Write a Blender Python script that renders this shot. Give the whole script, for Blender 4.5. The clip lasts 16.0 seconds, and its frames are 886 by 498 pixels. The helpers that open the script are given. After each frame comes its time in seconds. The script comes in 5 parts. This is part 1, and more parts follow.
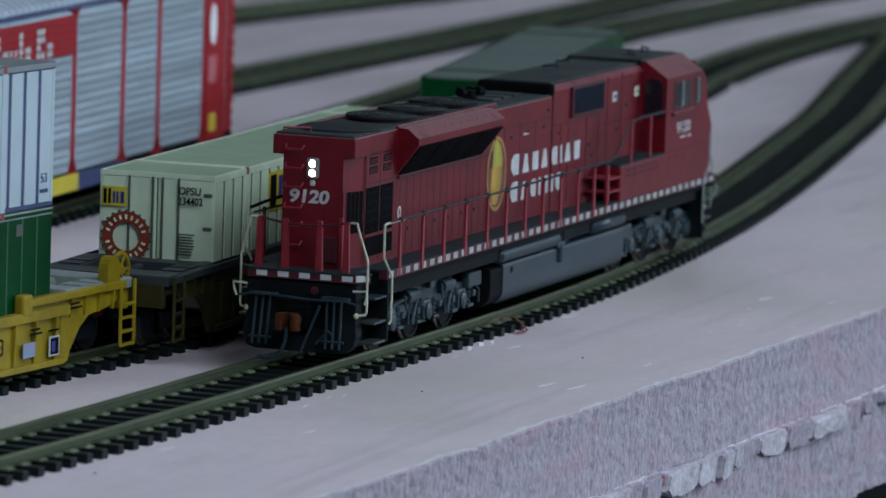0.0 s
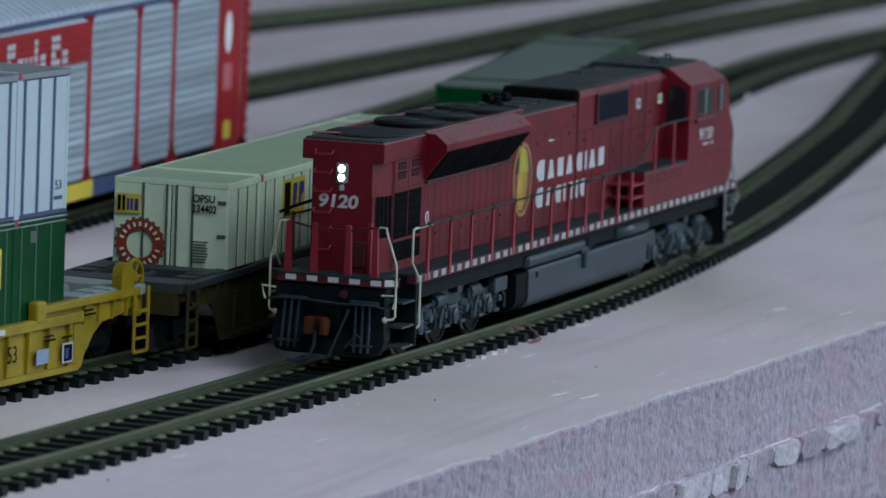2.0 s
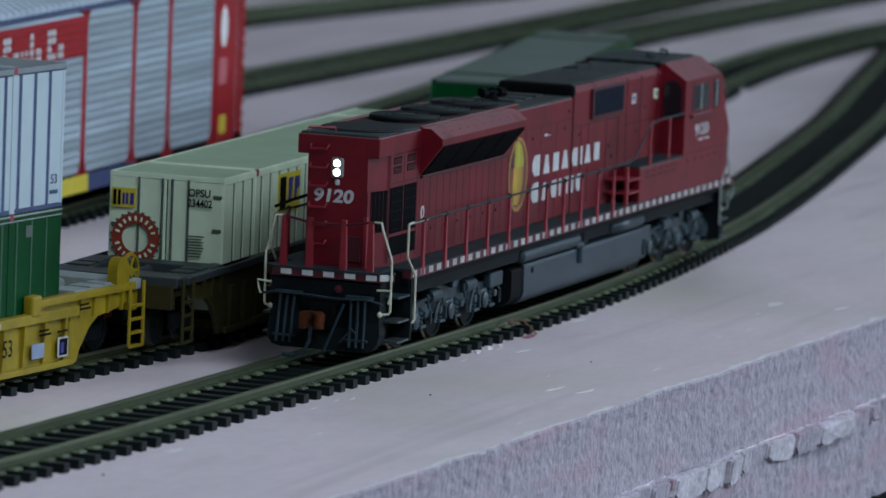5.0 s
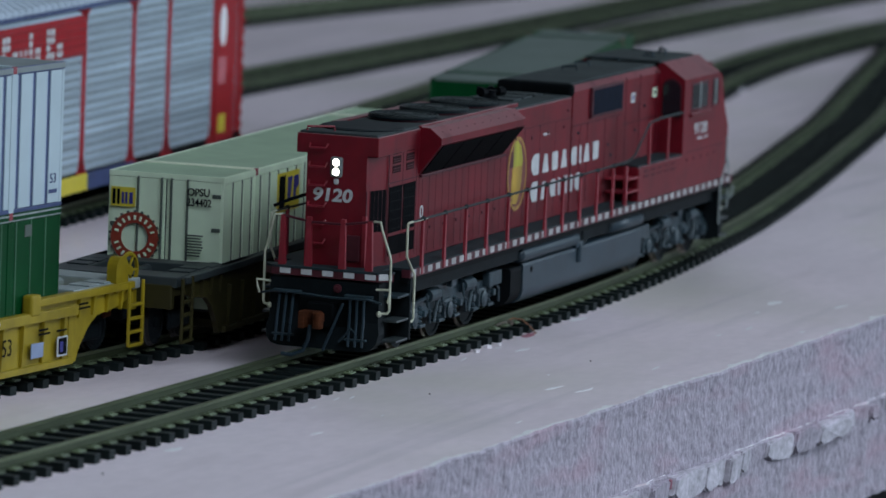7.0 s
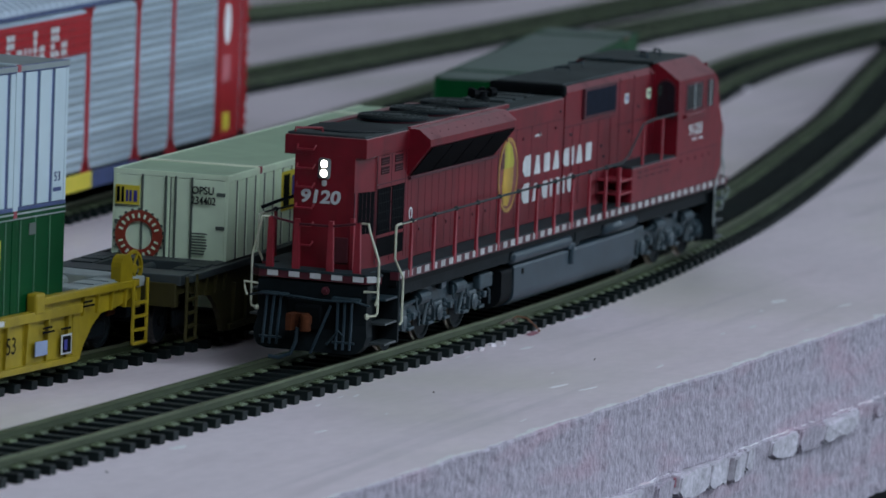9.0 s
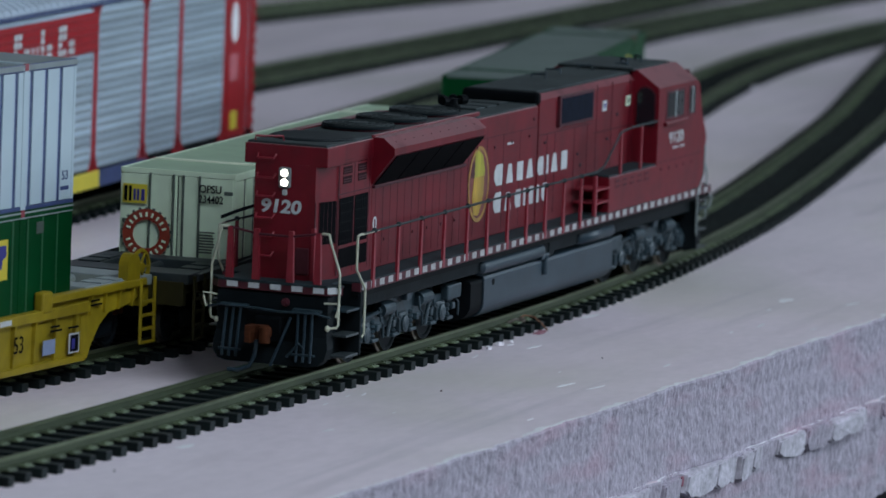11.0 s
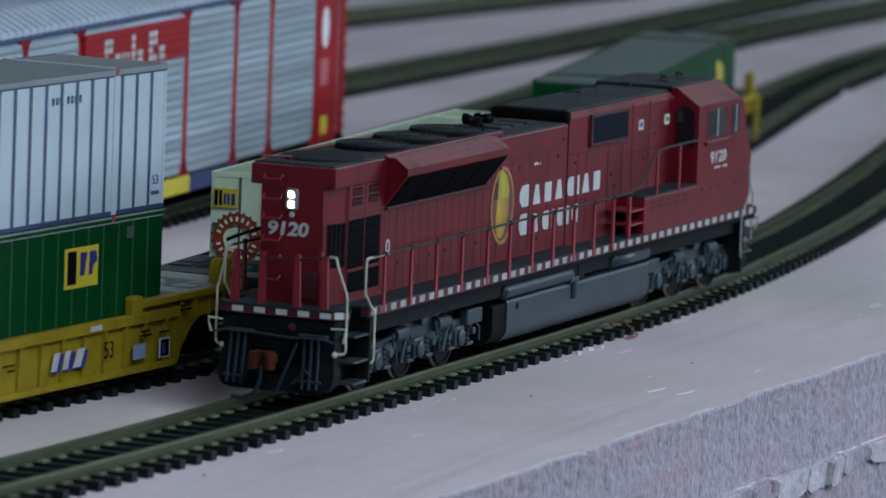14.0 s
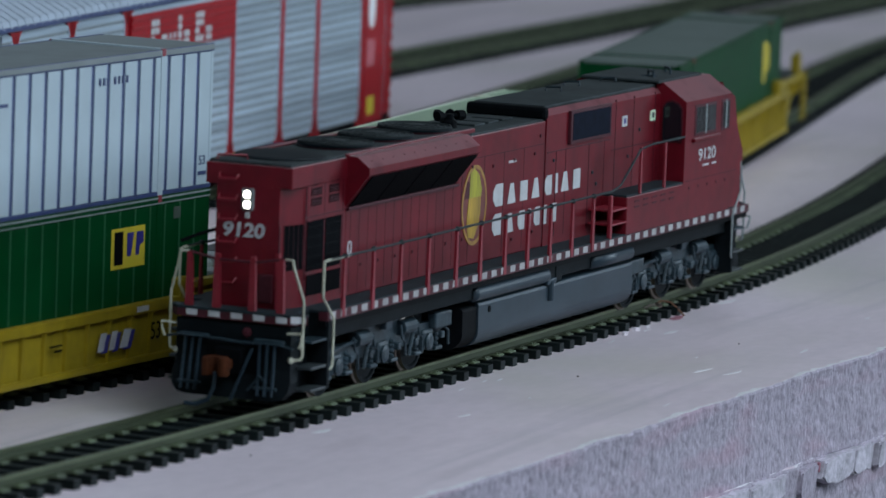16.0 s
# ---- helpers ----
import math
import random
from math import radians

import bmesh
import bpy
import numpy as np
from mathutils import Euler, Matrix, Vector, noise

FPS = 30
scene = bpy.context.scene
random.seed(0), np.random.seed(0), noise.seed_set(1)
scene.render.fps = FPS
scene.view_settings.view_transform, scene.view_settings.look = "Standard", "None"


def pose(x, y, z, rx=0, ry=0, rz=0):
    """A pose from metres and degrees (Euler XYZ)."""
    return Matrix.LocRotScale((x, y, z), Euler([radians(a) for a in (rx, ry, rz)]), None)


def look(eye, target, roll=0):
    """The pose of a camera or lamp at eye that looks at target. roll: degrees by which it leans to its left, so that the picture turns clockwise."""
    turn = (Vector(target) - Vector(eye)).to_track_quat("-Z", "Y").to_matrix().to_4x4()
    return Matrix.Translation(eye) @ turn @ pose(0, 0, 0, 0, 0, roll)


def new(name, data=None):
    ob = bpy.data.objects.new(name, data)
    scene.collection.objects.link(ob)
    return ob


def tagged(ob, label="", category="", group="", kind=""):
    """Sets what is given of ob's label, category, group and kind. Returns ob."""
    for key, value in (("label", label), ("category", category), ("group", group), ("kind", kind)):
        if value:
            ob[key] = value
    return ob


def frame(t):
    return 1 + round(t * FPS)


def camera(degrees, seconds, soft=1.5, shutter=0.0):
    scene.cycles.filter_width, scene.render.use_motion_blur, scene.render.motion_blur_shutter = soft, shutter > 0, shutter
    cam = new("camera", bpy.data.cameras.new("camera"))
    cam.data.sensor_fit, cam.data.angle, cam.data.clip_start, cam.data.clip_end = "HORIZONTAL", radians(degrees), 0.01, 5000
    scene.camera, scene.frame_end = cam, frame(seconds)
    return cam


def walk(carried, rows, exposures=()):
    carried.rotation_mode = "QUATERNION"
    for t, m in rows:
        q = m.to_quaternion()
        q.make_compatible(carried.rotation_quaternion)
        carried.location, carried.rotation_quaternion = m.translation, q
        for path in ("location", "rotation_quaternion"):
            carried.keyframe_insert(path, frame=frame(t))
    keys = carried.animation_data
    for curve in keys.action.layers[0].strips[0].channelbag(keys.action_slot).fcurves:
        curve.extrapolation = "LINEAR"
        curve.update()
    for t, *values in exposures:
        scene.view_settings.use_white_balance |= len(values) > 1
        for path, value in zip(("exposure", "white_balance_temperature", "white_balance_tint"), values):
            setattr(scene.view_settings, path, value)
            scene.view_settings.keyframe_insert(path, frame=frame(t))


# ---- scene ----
cam = camera(8.67, 16.0, soft=1.6)
cam.data.dof.use_dof, cam.data.dof.focus_distance, cam.data.dof.aperture_fstop = True, 1.38, 36
EYE = (-1.26957, -0.50474, 0.19555)


def aim(yaw, pitch, roll):
    """A camera pose at EYE: yaw from +x, pitch above the horizon, roll, in degrees."""
    y, q = radians(yaw), radians(pitch)
    way = Vector((math.cos(y) * math.cos(q), math.sin(y) * math.cos(q), math.sin(q)))
    return look(EYE, Vector(EYE) + way, roll)


PANS = [
    (0, 20.392, -7.052, 1.900),
    (0.5, 20.514, -7.070, 1.917),
    (1, 20.581, -7.075, 1.910),
    (1.5, 20.549, -7.012, 2.036),
    (2, 20.532, -6.972, 2.168),
    (2.5, 20.474, -6.999, 2.235),
    (3, 20.477, -7.012, 2.203),
    (3.5, 20.478, -7.016, 2.250),
    (4, 20.485, -7.016, 2.244),
    (6.5, 20.484, -7.031, 2.277),
    (7, 20.477, -7.031, 2.214),
    (7.5, 20.479, -7.033, 2.230),
    (8, 20.483, -7.032, 2.225),
    (8.5, 20.492, -7.033, 2.244),
    (9, 20.518, -7.051, 2.225),
    (11.5, 20.620, -7.063, 2.217),
    (12, 20.716, -7.062, 2.199),
    (12.5, 21.005, -7.054, 2.203),
    (13, 21.197, -7.053, 2.203),
    (13.5, 21.274, -7.063, 2.163),
    (14, 21.483, -7.051, 2.170),
    (14.5, 21.715, -7.123, 2.116),
    (15, 21.704, -7.200, 2.067),
    (15.5, 21.932, -7.257, 2.050),
    (16, 21.935, -7.260, 2.131),
]
walk(cam, [(t, aim(a, b, c)) for t, a, b, c in PANS], exposures=[(0, 0.0), (16, 0.0)])


# ---- light: a window in the side wall, ceiling tubes ----
world = bpy.data.worlds.new("world")
world.use_nodes = True
scene.world = world
sky = world.node_tree.nodes.new("ShaderNodeTexSky")
sky.sky_type, sky.sun_disc, sky.sun_elevation, sky.sun_rotation = "NISHITA", False, radians(35), radians(200)
world.node_tree.links.new(sky.outputs[0], world.node_tree.nodes["Background"].inputs[0])
world.node_tree.nodes["Background"].inputs[1].default_value = 0.05


def area(name, eye, target, sx, sy, power, colour):
    lamp = bpy.data.lights.new(name, "AREA")
    lamp.shape, lamp.size, lamp.size_y, lamp.energy, lamp.color = "RECTANGLE", sx, sy, power, colour
    ob = new(name, lamp)
    ob.matrix_world = look(eye, target)
    return ob


area("window_light", (2.2, -2.35, 0.75), (0.15, 0, 0.1), 2.2, 1.1, 53, (0.68, 0.84, 1.0))
area("ceiling_tube_light", (-0.6, -1.0, 1.45), (0.1, 0, 0), 1.7, 1.2, 44, (0.73, 0.87, 1.0))
area("ceiling_tube_light", (2.2, 0.5, 1.45), (2.2, 0.5, 0), 1.3, 0.9, 6, (0.73, 0.87, 1.0))

# ---- materials ----


def mat(name, colour, rough=0.5, metal=0.0, vary=0.25, scale=300.0, bump=0.0, dust=0.0, per_object=0.0, emit=0.0, top_dust=0.0, spec=0.5, stretch=(1, 1, 1), fine=4.0):
    """A painted or moulded surface: two sizes of tone variation, dust and fine relief."""
    m = bpy.data.materials.new(name)
    m.use_nodes = True
    nt = m.node_tree
    b = nt.nodes["Principled BSDF"]
    b.inputs["Roughness"].default_value, b.inputs["Metallic"].default_value = rough, metal
    b.inputs["Specular IOR Level"].default_value = spec
    co = nt.nodes.new("ShaderNodeTexCoord")
    mp = nt.nodes.new("ShaderNodeMapping")
    mp.inputs["Scale"].default_value = stretch
    nt.links.new(co.outputs["Object"], mp.inputs[0])
    last = None
    n1, n2 = nt.nodes.new("ShaderNodeTexNoise"), nt.nodes.new("ShaderNodeTexNoise")
    for n, s in ((n1, scale), (n2, scale * fine)):
        n.inputs["Scale"].default_value, n.inputs["Detail"].default_value = s, 4
        nt.links.new(mp.outputs[0], n.inputs["Vector"])
    add = nt.nodes.new("ShaderNodeMath")
    add.operation = "MULTIPLY_ADD"
    nt.links.new(n2.outputs[0], add.inputs[0])
    add.inputs[1].default_value = 0.5
    nt.links.new(n1.outputs[0], add.inputs[2])
    ramp = nt.nodes.new("ShaderNodeMapRange")
    ramp.inputs[1].default_value, ramp.inputs[2].default_value = 0.45, 1.05
    ramp.inputs[3].default_value, ramp.inputs[4].default_value = 1 - vary, 1 + vary
    nt.links.new(add.outputs[0], ramp.inputs[0])
    val = ramp.outputs[0]
    if per_object:
        info = nt.nodes.new("ShaderNodeObjectInfo")
        r2 = nt.nodes.new("ShaderNodeMapRange")
        r2.inputs[3].default_value, r2.inputs[4].default_value = 1 - per_object, 1 + per_object
        nt.links.new(info.outputs["Random"], r2.inputs[0])
        mu = nt.nodes.new("ShaderNodeMath")
        mu.operation = "MULTIPLY"
        nt.links.new(val, mu.inputs[0])
        nt.links.new(r2.outputs[0], mu.inputs[1])
        val = mu.outputs[0]
    mix = nt.nodes.new("ShaderNodeVectorMath")
    mix.operation = "SCALE"
    mix.inputs[0].default_value = colour
    nt.links.new(val, mix.inputs["Scale"])
    col = mix.outputs[0]
    if dust:
        dn = nt.nodes.new("ShaderNodeTexNoise")
        dn.inputs["Scale"].default_value, dn.inputs["Detail"].default_value = scale * 0.6, 6
        nt.links.new(co.outputs["Object"], dn.inputs["Vector"])
        dr = nt.nodes.new("ShaderNodeMapRange")
        dr.inputs[1].default_value, dr.inputs[2].default_value, dr.inputs[4].default_value = 0.4, 0.8, dust
        nt.links.new(dn.outputs[0], dr.inputs[0])
        dm = nt.nodes.new("ShaderNodeMix")
        dm.data_type = "RGBA"
        dm.inputs["B"].default_value = (0.22, 0.21, 0.2, 1)
        nt.links.new(dr.outputs[0], dm.inputs[0])
        nt.links.new(col, dm.inputs["A"])
        col = dm.outputs["Result"]
    if top_dust:
        ge, sp = nt.nodes.new("ShaderNodeNewGeometry"), nt.nodes.new("ShaderNodeSeparateXYZ")
        nt.links.new(ge.outputs["Normal"], sp.inputs[0])
        tr = nt.nodes.new("ShaderNodeMapRange")
        tr.inputs[1].default_value, tr.inputs[2].default_value, tr.inputs[4].default_value = 0.35, 0.9, top_dust
        nt.links.new(sp.outputs[2], tr.inputs[0])
        tm = nt.nodes.new("ShaderNodeMix")
        tm.data_type = "RGBA"
        tm.inputs["B"].default_value = (0.36, 0.27, 0.28, 1)
        nt.links.new(tr.outputs[0], tm.inputs[0])
        nt.links.new(col, tm.inputs["A"])
        col = tm.outputs["Result"]
    nt.links.new(col, b.inputs["Base Color"])
    if bump:
        bp = nt.nodes.new("ShaderNodeBump")
        bp.inputs["Strength"].default_value, bp.inputs["Distance"].default_value = bump, 0.0006
        nt.links.new(add.outputs[0], bp.inputs["Height"])
        nt.links.new(bp.outputs[0], b.inputs["Normal"])
    if emit:
        b.inputs["Emission Color"].default_value, b.inputs["Emission Strength"].default_value = (1, 0.97, 0.85, 1), emit
    return m


M_RED = mat("locomotive_red_paint", (0.145, 0.0045, 0.012), 0.42, vary=0.26, scale=60, dust=0.012, bump=0.06, top_dust=0.4, spec=0.3)
M_POST = mat("handrail_red_paint", (0.22, 0.012, 0.024), 0.5, vary=0.15, scale=200)
M_ROOF = mat("weathered_dark_roof", (0.032, 0.041, 0.043), 0.62, vary=0.4, scale=80, dust=0.06, bump=0.1, spec=0.12)
M_FAN = mat("dark_fan_cap", (0.006, 0.010, 0.013), 0.5, vary=0.4, scale=120, dust=0.02, spec=0.12)
M_BLACK = mat("black_plastic", (0.003, 0.004, 0.005), 0.65, vary=0.3, scale=150, dust=0.006, spec=0.06)
M_UNDER = mat("underframe_dark_blue_grey", (0.005, 0.008, 0.010), 0.65, vary=0.3, scale=150, dust=0.016, bump=0.1, spec=0.08)
M_TRUCK = mat("truck_grey", (0.020, 0.036, 0.046), 0.45, vary=0.45, scale=200, dust=0.03, bump=0.15, spec=0.25)
M_TANK = mat("tank_blue_grey", (0.019, 0.035, 0.048), 0.42, vary=0.2, scale=60, dust=0.02, spec=0.3)
M_WALKWAY = mat("walkway_grey", (0.018, 0.028, 0.033), 0.7, vary=0.25, scale=150, bump=0.2, spec=0.2)
M_WHITE = mat("white_decal", (0.52, 0.53, 0.54), 0.5, vary=0.14, scale=200)
M_CREAM = mat("cream_handrail", (0.46, 0.47, 0.36), 0.5, vary=0.15, scale=200)
M_DKRED = mat("dark_red_decal", (0.07, 0.015, 0.022), 0.5, vary=0.2, scale=200, spec=0.22)
M_SCREEN = mat("black_screen", (0.003, 0.003, 0.004), 0.8, vary=0.3, scale=900, spec=0.04)
M_DARKSTEEL = mat("dark_wheel_steel", (0.03, 0.028, 0.026), 0.55, metal=0.5, vary=0.3, scale=200)
M_DECK = mat("pale_grey_deck_paint", (0.27, 0.31, 0.31), 0.5, vary=0.2, scale=80, dust=0.15)
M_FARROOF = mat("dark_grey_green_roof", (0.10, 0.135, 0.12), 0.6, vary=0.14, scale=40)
M_CASTING = mat("dull_red_casting", (0.26, 0.03, 0.045), 0.5, vary=0.15, scale=150)
M_FLANK = mat("pale_blue_panel_and_flank_shade", (0.25, 0.31, 0.46), 0.5, vary=0.1, scale=80)
M_STEEL = mat("worn_wheel_steel", (0.26, 0.22, 0.19), 0.45, metal=1.0, vary=0.2, scale=200)
M_COUPLER = mat("rusty_coupler", (0.06, 0.017, 0.006), 0.75, vary=0.5, scale=250, bump=0.3, spec=0.15)
M_GOLD = mat("gold_emblem", (0.38, 0.23, 0.018), 0.5, vary=0.5, scale=120, stretch=(3, 1, 0.4))
M_GLOW = mat("lit_headlight", (0.9, 0.9, 0.8), 0.3, vary=0.0, emit=8.0)
M_GLASS = mat("dark_window_glass", (0.01, 0.012, 0.016), 0.08, vary=0.2, scale=40)
M_GLASSL = mat("cab_glazing", (0.06, 0.06, 0.062), 0.12, vary=0.5, scale=140)
M_RAIL = mat("dull_rail_metal", (0.052, 0.066, 0.034), 0.45, metal=0.6, vary=0.25, scale=60)
M_RAILTOP = mat("polished_rail_head_highlight", (0.15, 0.175, 0.105), 0.36, metal=0.8, vary=0.3, scale=80, stretch=(0.2, 1, 1))
M_LOUVRE = mat("dark_red_louvre", (0.022, 0.004, 0.006), 0.7, vary=0.3, scale=200, spec=0.1)
M_STRIPE = mat("worn_white_stripe", (0.38, 0.37, 0.37), 0.55, vary=0.3, scale=250)
M_TIE = mat("black_plastic_tie", (0.006, 0.010, 0.010), 0.6, vary=0.3, scale=200, per_object=0.3, bump=0.2, spec=0.15)
M_PLATE = mat("tie_plate_metal", (0.105, 0.135, 0.075), 0.5, vary=0.35, scale=300, per_object=0.4)
M_CWHITE = mat("white_container_paint", (0.42, 0.51, 0.56), 0.45, vary=0.08, scale=30)
M_CBLUE = mat("navy_paint_and_groove_shade", (0.035, 0.055, 0.15), 0.5, vary=0.2, scale=80)
M_CGREY = mat("grey_container_roof", (0.20, 0.23, 0.235), 0.6, vary=0.14, scale=40, dust=0.1)
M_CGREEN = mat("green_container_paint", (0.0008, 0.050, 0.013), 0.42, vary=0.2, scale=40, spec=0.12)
M_CGREENR = mat("pale_green_rib_highlight", (0.02, 0.095, 0.042), 0.45, vary=0.2, scale=80)
M_CTAN = mat("cream_green_container_paint", (0.68, 0.80, 0.60), 0.5, vary=0.12, scale=40)
M_CTANROOF = mat("pale_olive_container_roof", (0.31, 0.42, 0.28), 0.55, vary=0.12, scale=40)
M_CTANLINE = mat("grey_green_line_paint", (0.07, 0.09, 0.075), 0.5, vary=0.15, scale=80)
M_YELLOW = mat("yellow_well_car_paint", (0.29, 0.21, 0.008), 0.5, vary=0.3, scale=60, dust=0.05, spec=0.3)
M_OLIVE = mat("dark_olive_well_car_paint", (0.026, 0.022, 0.004), 0.6, vary=0.35, scale=80, dust=0.02, spec=0.25)
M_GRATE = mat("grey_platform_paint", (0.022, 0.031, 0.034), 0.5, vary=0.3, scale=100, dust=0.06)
M_LGYEL = mat("yellow_emblem", (0.62, 0.5, 0.04), 0.5, vary=0.08, scale=100)
M_LGBLUE = mat("blue_emblem", (0.03, 0.03, 0.22), 0.5, vary=0.1, scale=100)
M_BRONZE = mat("bronze_emblem", (0.17, 0.028, 0.022), 0.5, vary=0.4, scale=120)
M_OCHRE = mat("faded_ochre_emblem", (0.38, 0.20, 0.035), 0.5, vary=0.4, scale=140)
M_LIME = mat("yellow_green_emblem", (0.34, 0.31, 0.015), 0.5, vary=0.4, scale=140, stretch=(3, 1, 0.4))
M_LGRED = mat("orange_red_emblem", (0.25, 0.035, 0.018), 0.5, vary=0.2, scale=150)
M_SILVER = mat("silver_rack_panel", (0.37, 0.45, 0.52), 0.42, metal=0.2, vary=0.4, scale=24, stretch=(0.25, 1, 9))
M_ARED = mat("bright_red_rack_paint", (0.33, 0.004, 0.010), 0.45, vary=0.12, scale=60, spec=0.3)
M_AROOF = mat("pale_rack_roof", (0.37, 0.43, 0.51), 0.45, vary=0.12, scale=40)
M_WOOD = mat("pale_bench_wood", (0.32, 0.22, 0.13), 0.7, vary=0.3, scale=8, bump=0.2, stretch=(1, 8, 8))
M_WALL = mat("plain_wall_paint", (0.06, 0.065, 0.075), 0.85, vary=0.06, scale=3)
M_FLOOR = mat("grey_floor_paint", (0.07, 0.07, 0.075), 0.8, vary=0.15, scale=3)
M_RIB = mat("cream_roof_rib", (0.72, 0.75, 0.6), 0.5, vary=0.08, scale=100)
M_CHIP = mat("white_foam_crumb", (0.75, 0.7, 0.74), 0.8, vary=0.1, scale=300, bump=0.3)
M_SCUFF_RIM = mat("pale_scuff_and_rim_highlight", (0.82, 0.80, 0.82), 0.8, vary=0.12, scale=300)
M_CHUNK = mat("torn_foam_plate", (0.60, 0.55, 0.62), 0.8, vary=0.4, scale=160, bump=1.0)
M_PINK = mat("bare_pink_foam", (0.32, 0.12, 0.16), 0.8, vary=0.25, scale=200)
M_COPPER = mat("copper_wire", (0.22, 0.11, 0.065), 0.4, metal=0.7, vary=0.2, scale=300)
M_FOAMTOP = mat("dirty_pinkish_foam_skin", (0.74, 0.63, 0.68), 0.5, vary=0.12, scale=16, fine=24, bump=0.12, stretch=(0.5, 1, 1))


def tint(m, colour, scale, stretch, low, high, amount):
    """Blends broad stains of another colour into a material's base colour."""
    nt = m.node_tree
    b = nt.nodes["Principled BSDF"]
    old = b.inputs["Base Color"].links[0].from_socket
    co, mp, n, r, mx = (nt.nodes.new(k) for k in ("ShaderNodeTexCoord", "ShaderNodeMapping", "ShaderNodeTexNoise", "ShaderNodeMapRange", "ShaderNodeMix"))
    mp.inputs["Scale"].default_value = stretch
    n.inputs["Scale"].default_value, n.inputs["Detail"].default_value = scale, 5
    r.inputs[1].default_value, r.inputs[2].default_value, r.inputs[4].default_value = low, high, amount
    mx.data_type = "RGBA"
    mx.inputs["B"].default_value = (*colour, 1)
    nt.links.new(co.outputs["Object"], mp.inputs[0])
    nt.links.new(mp.outputs[0], n.inputs["Vector"])
    nt.links.new(n.outputs[0], r.inputs[0])
    nt.links.new(r.outputs[0], mx.inputs[0])
    nt.links.new(old, mx.inputs["A"])
    nt.links.new(mx.outputs["Result"], b.inputs["Base Color"])


tint(M_FOAMTOP, (0.46, 0.44, 0.38), 11, (0.6, 1, 1), 0.5, 0.75, 0.6)
tint(M_FOAMTOP, (0.62, 0.52, 0.56), 60, (0.35, 1.6, 1), 0.58, 0.75, 0.7)
tint(M_FOAMTOP, (0.36, 0.32, 0.35), 26, (0.25, 2.2, 1), 0.6, 0.8, 0.4)
tint(M_FOAMTOP, (0.60, 0.57, 0.44), 13, (0.6, 1, 1), 0.56, 0.72, 0.32)
tint(M_FOAMTOP, (0.40, 0.36, 0.39), 45, (0.1, 2.5, 1), 0.58, 0.72, 0.4)
M_FOAMCUT = mat("cut_foam_fibres", (0.44, 0.385, 0.455), 0.85, vary=0.4, scale=800, fine=2.2, bump=1.0, stretch=(1.0, 1.0, 0.55))
tint(M_FOAMCUT, (0.52, 0.31, 0.39), 40, (0.6, 1, 2.6), 0.52, 0.72, 0.55)
tint(M_FOAMCUT, (0.33, 0.30, 0.37), 700, (1, 1, 0.45), 0.56, 0.7, 0.45)

tint(M_RED, (0.045, 0.006, 0.010), 150, (1, 1, 0.12), 0.55, 0.72, 0.45)
tint(M_TANK, (0.07, 0.09, 0.11), 60, (0.3, 1, 1), 0.5, 0.75, 0.3)
tint(M_CTAN, (0.40, 0.46, 0.33), 50, (1, 1, 0.15), 0.5, 0.75, 0.35)
tint(M_YELLOW, (0.10, 0.07, 0.012), 120, (1, 1, 0.2), 0.55, 0.75, 0.45)

# ---- mesh tools (millimetres in, metres out) ----
MM = 0.001


def box(bm, x0, x1, y0, y1, z0, z1, bev=0.0):
    vs = [bm.verts.new((x, y, z)) for x in (x0, x1) for y in (y0, y1) for z in (z0, z1)]
    fs = [bm.faces.new([vs[i] for i in q]) for q in ((0, 1, 3, 2), (4, 6, 7, 5), (0, 4, 5, 1), (2, 3, 7, 6), (0, 2, 6, 4), (1, 5, 7, 3))]
    if bev:
        bmesh.ops.bevel(bm, geom=list({e for f in fs for e in f.edges}), offset=bev, segments=2, affect="EDGES", profile=0.5)
    return bm


def prism(bm, pts, a0, a1, axis="x"):
    """A prism over the polygon pts: (y, z) along x, (x, z) along y, (x, y) along z."""
    place = {"x": lambda p, a: (a, p[0], p[1]), "y": lambda p, a: (p[0], a, p[1]), "z": lambda p, a: (p[0], p[1], a)}[axis]
    lo, hi = [bm.verts.new(place(p, a0)) for p in pts], [bm.verts.new(place(p, a1)) for p in pts]
    n = len(pts)
    bm.faces.new(lo), bm.faces.new(hi[::-1])
    for i in range(n):
        bm.faces.new((lo[i], hi[i], hi[(i + 1) % n], lo[(i + 1) % n]))
    return bm


def tube(bm, pts, r, seg=8, cap=True):
    """A round bar along a line of points."""
    pts = [Vector(p) for p in pts]
    rings, side = [], None
    for i, p in enumerate(pts):
        d = (pts[min(i + 1, len(pts) - 1)] - pts[max(i - 1, 0)]).normalized()
        side = d.orthogonal().normalized() if side is None else (side - d * side.dot(d)).normalized()
        up = d.cross(side)
        rings.append([bm.verts.new(p + r * (math.cos(a) * side + math.sin(a) * up)) for a in (2 * math.pi * k / seg for k in range(seg))])
    for a, b in zip(rings, rings[1:]):
        for k in range(seg):
            bm.faces.new((a[k], a[(k + 1) % seg], b[(k + 1) % seg], b[k]))
    if cap:
        bm.faces.new(rings[0][::-1]), bm.faces.new(rings[-1])
    return bm


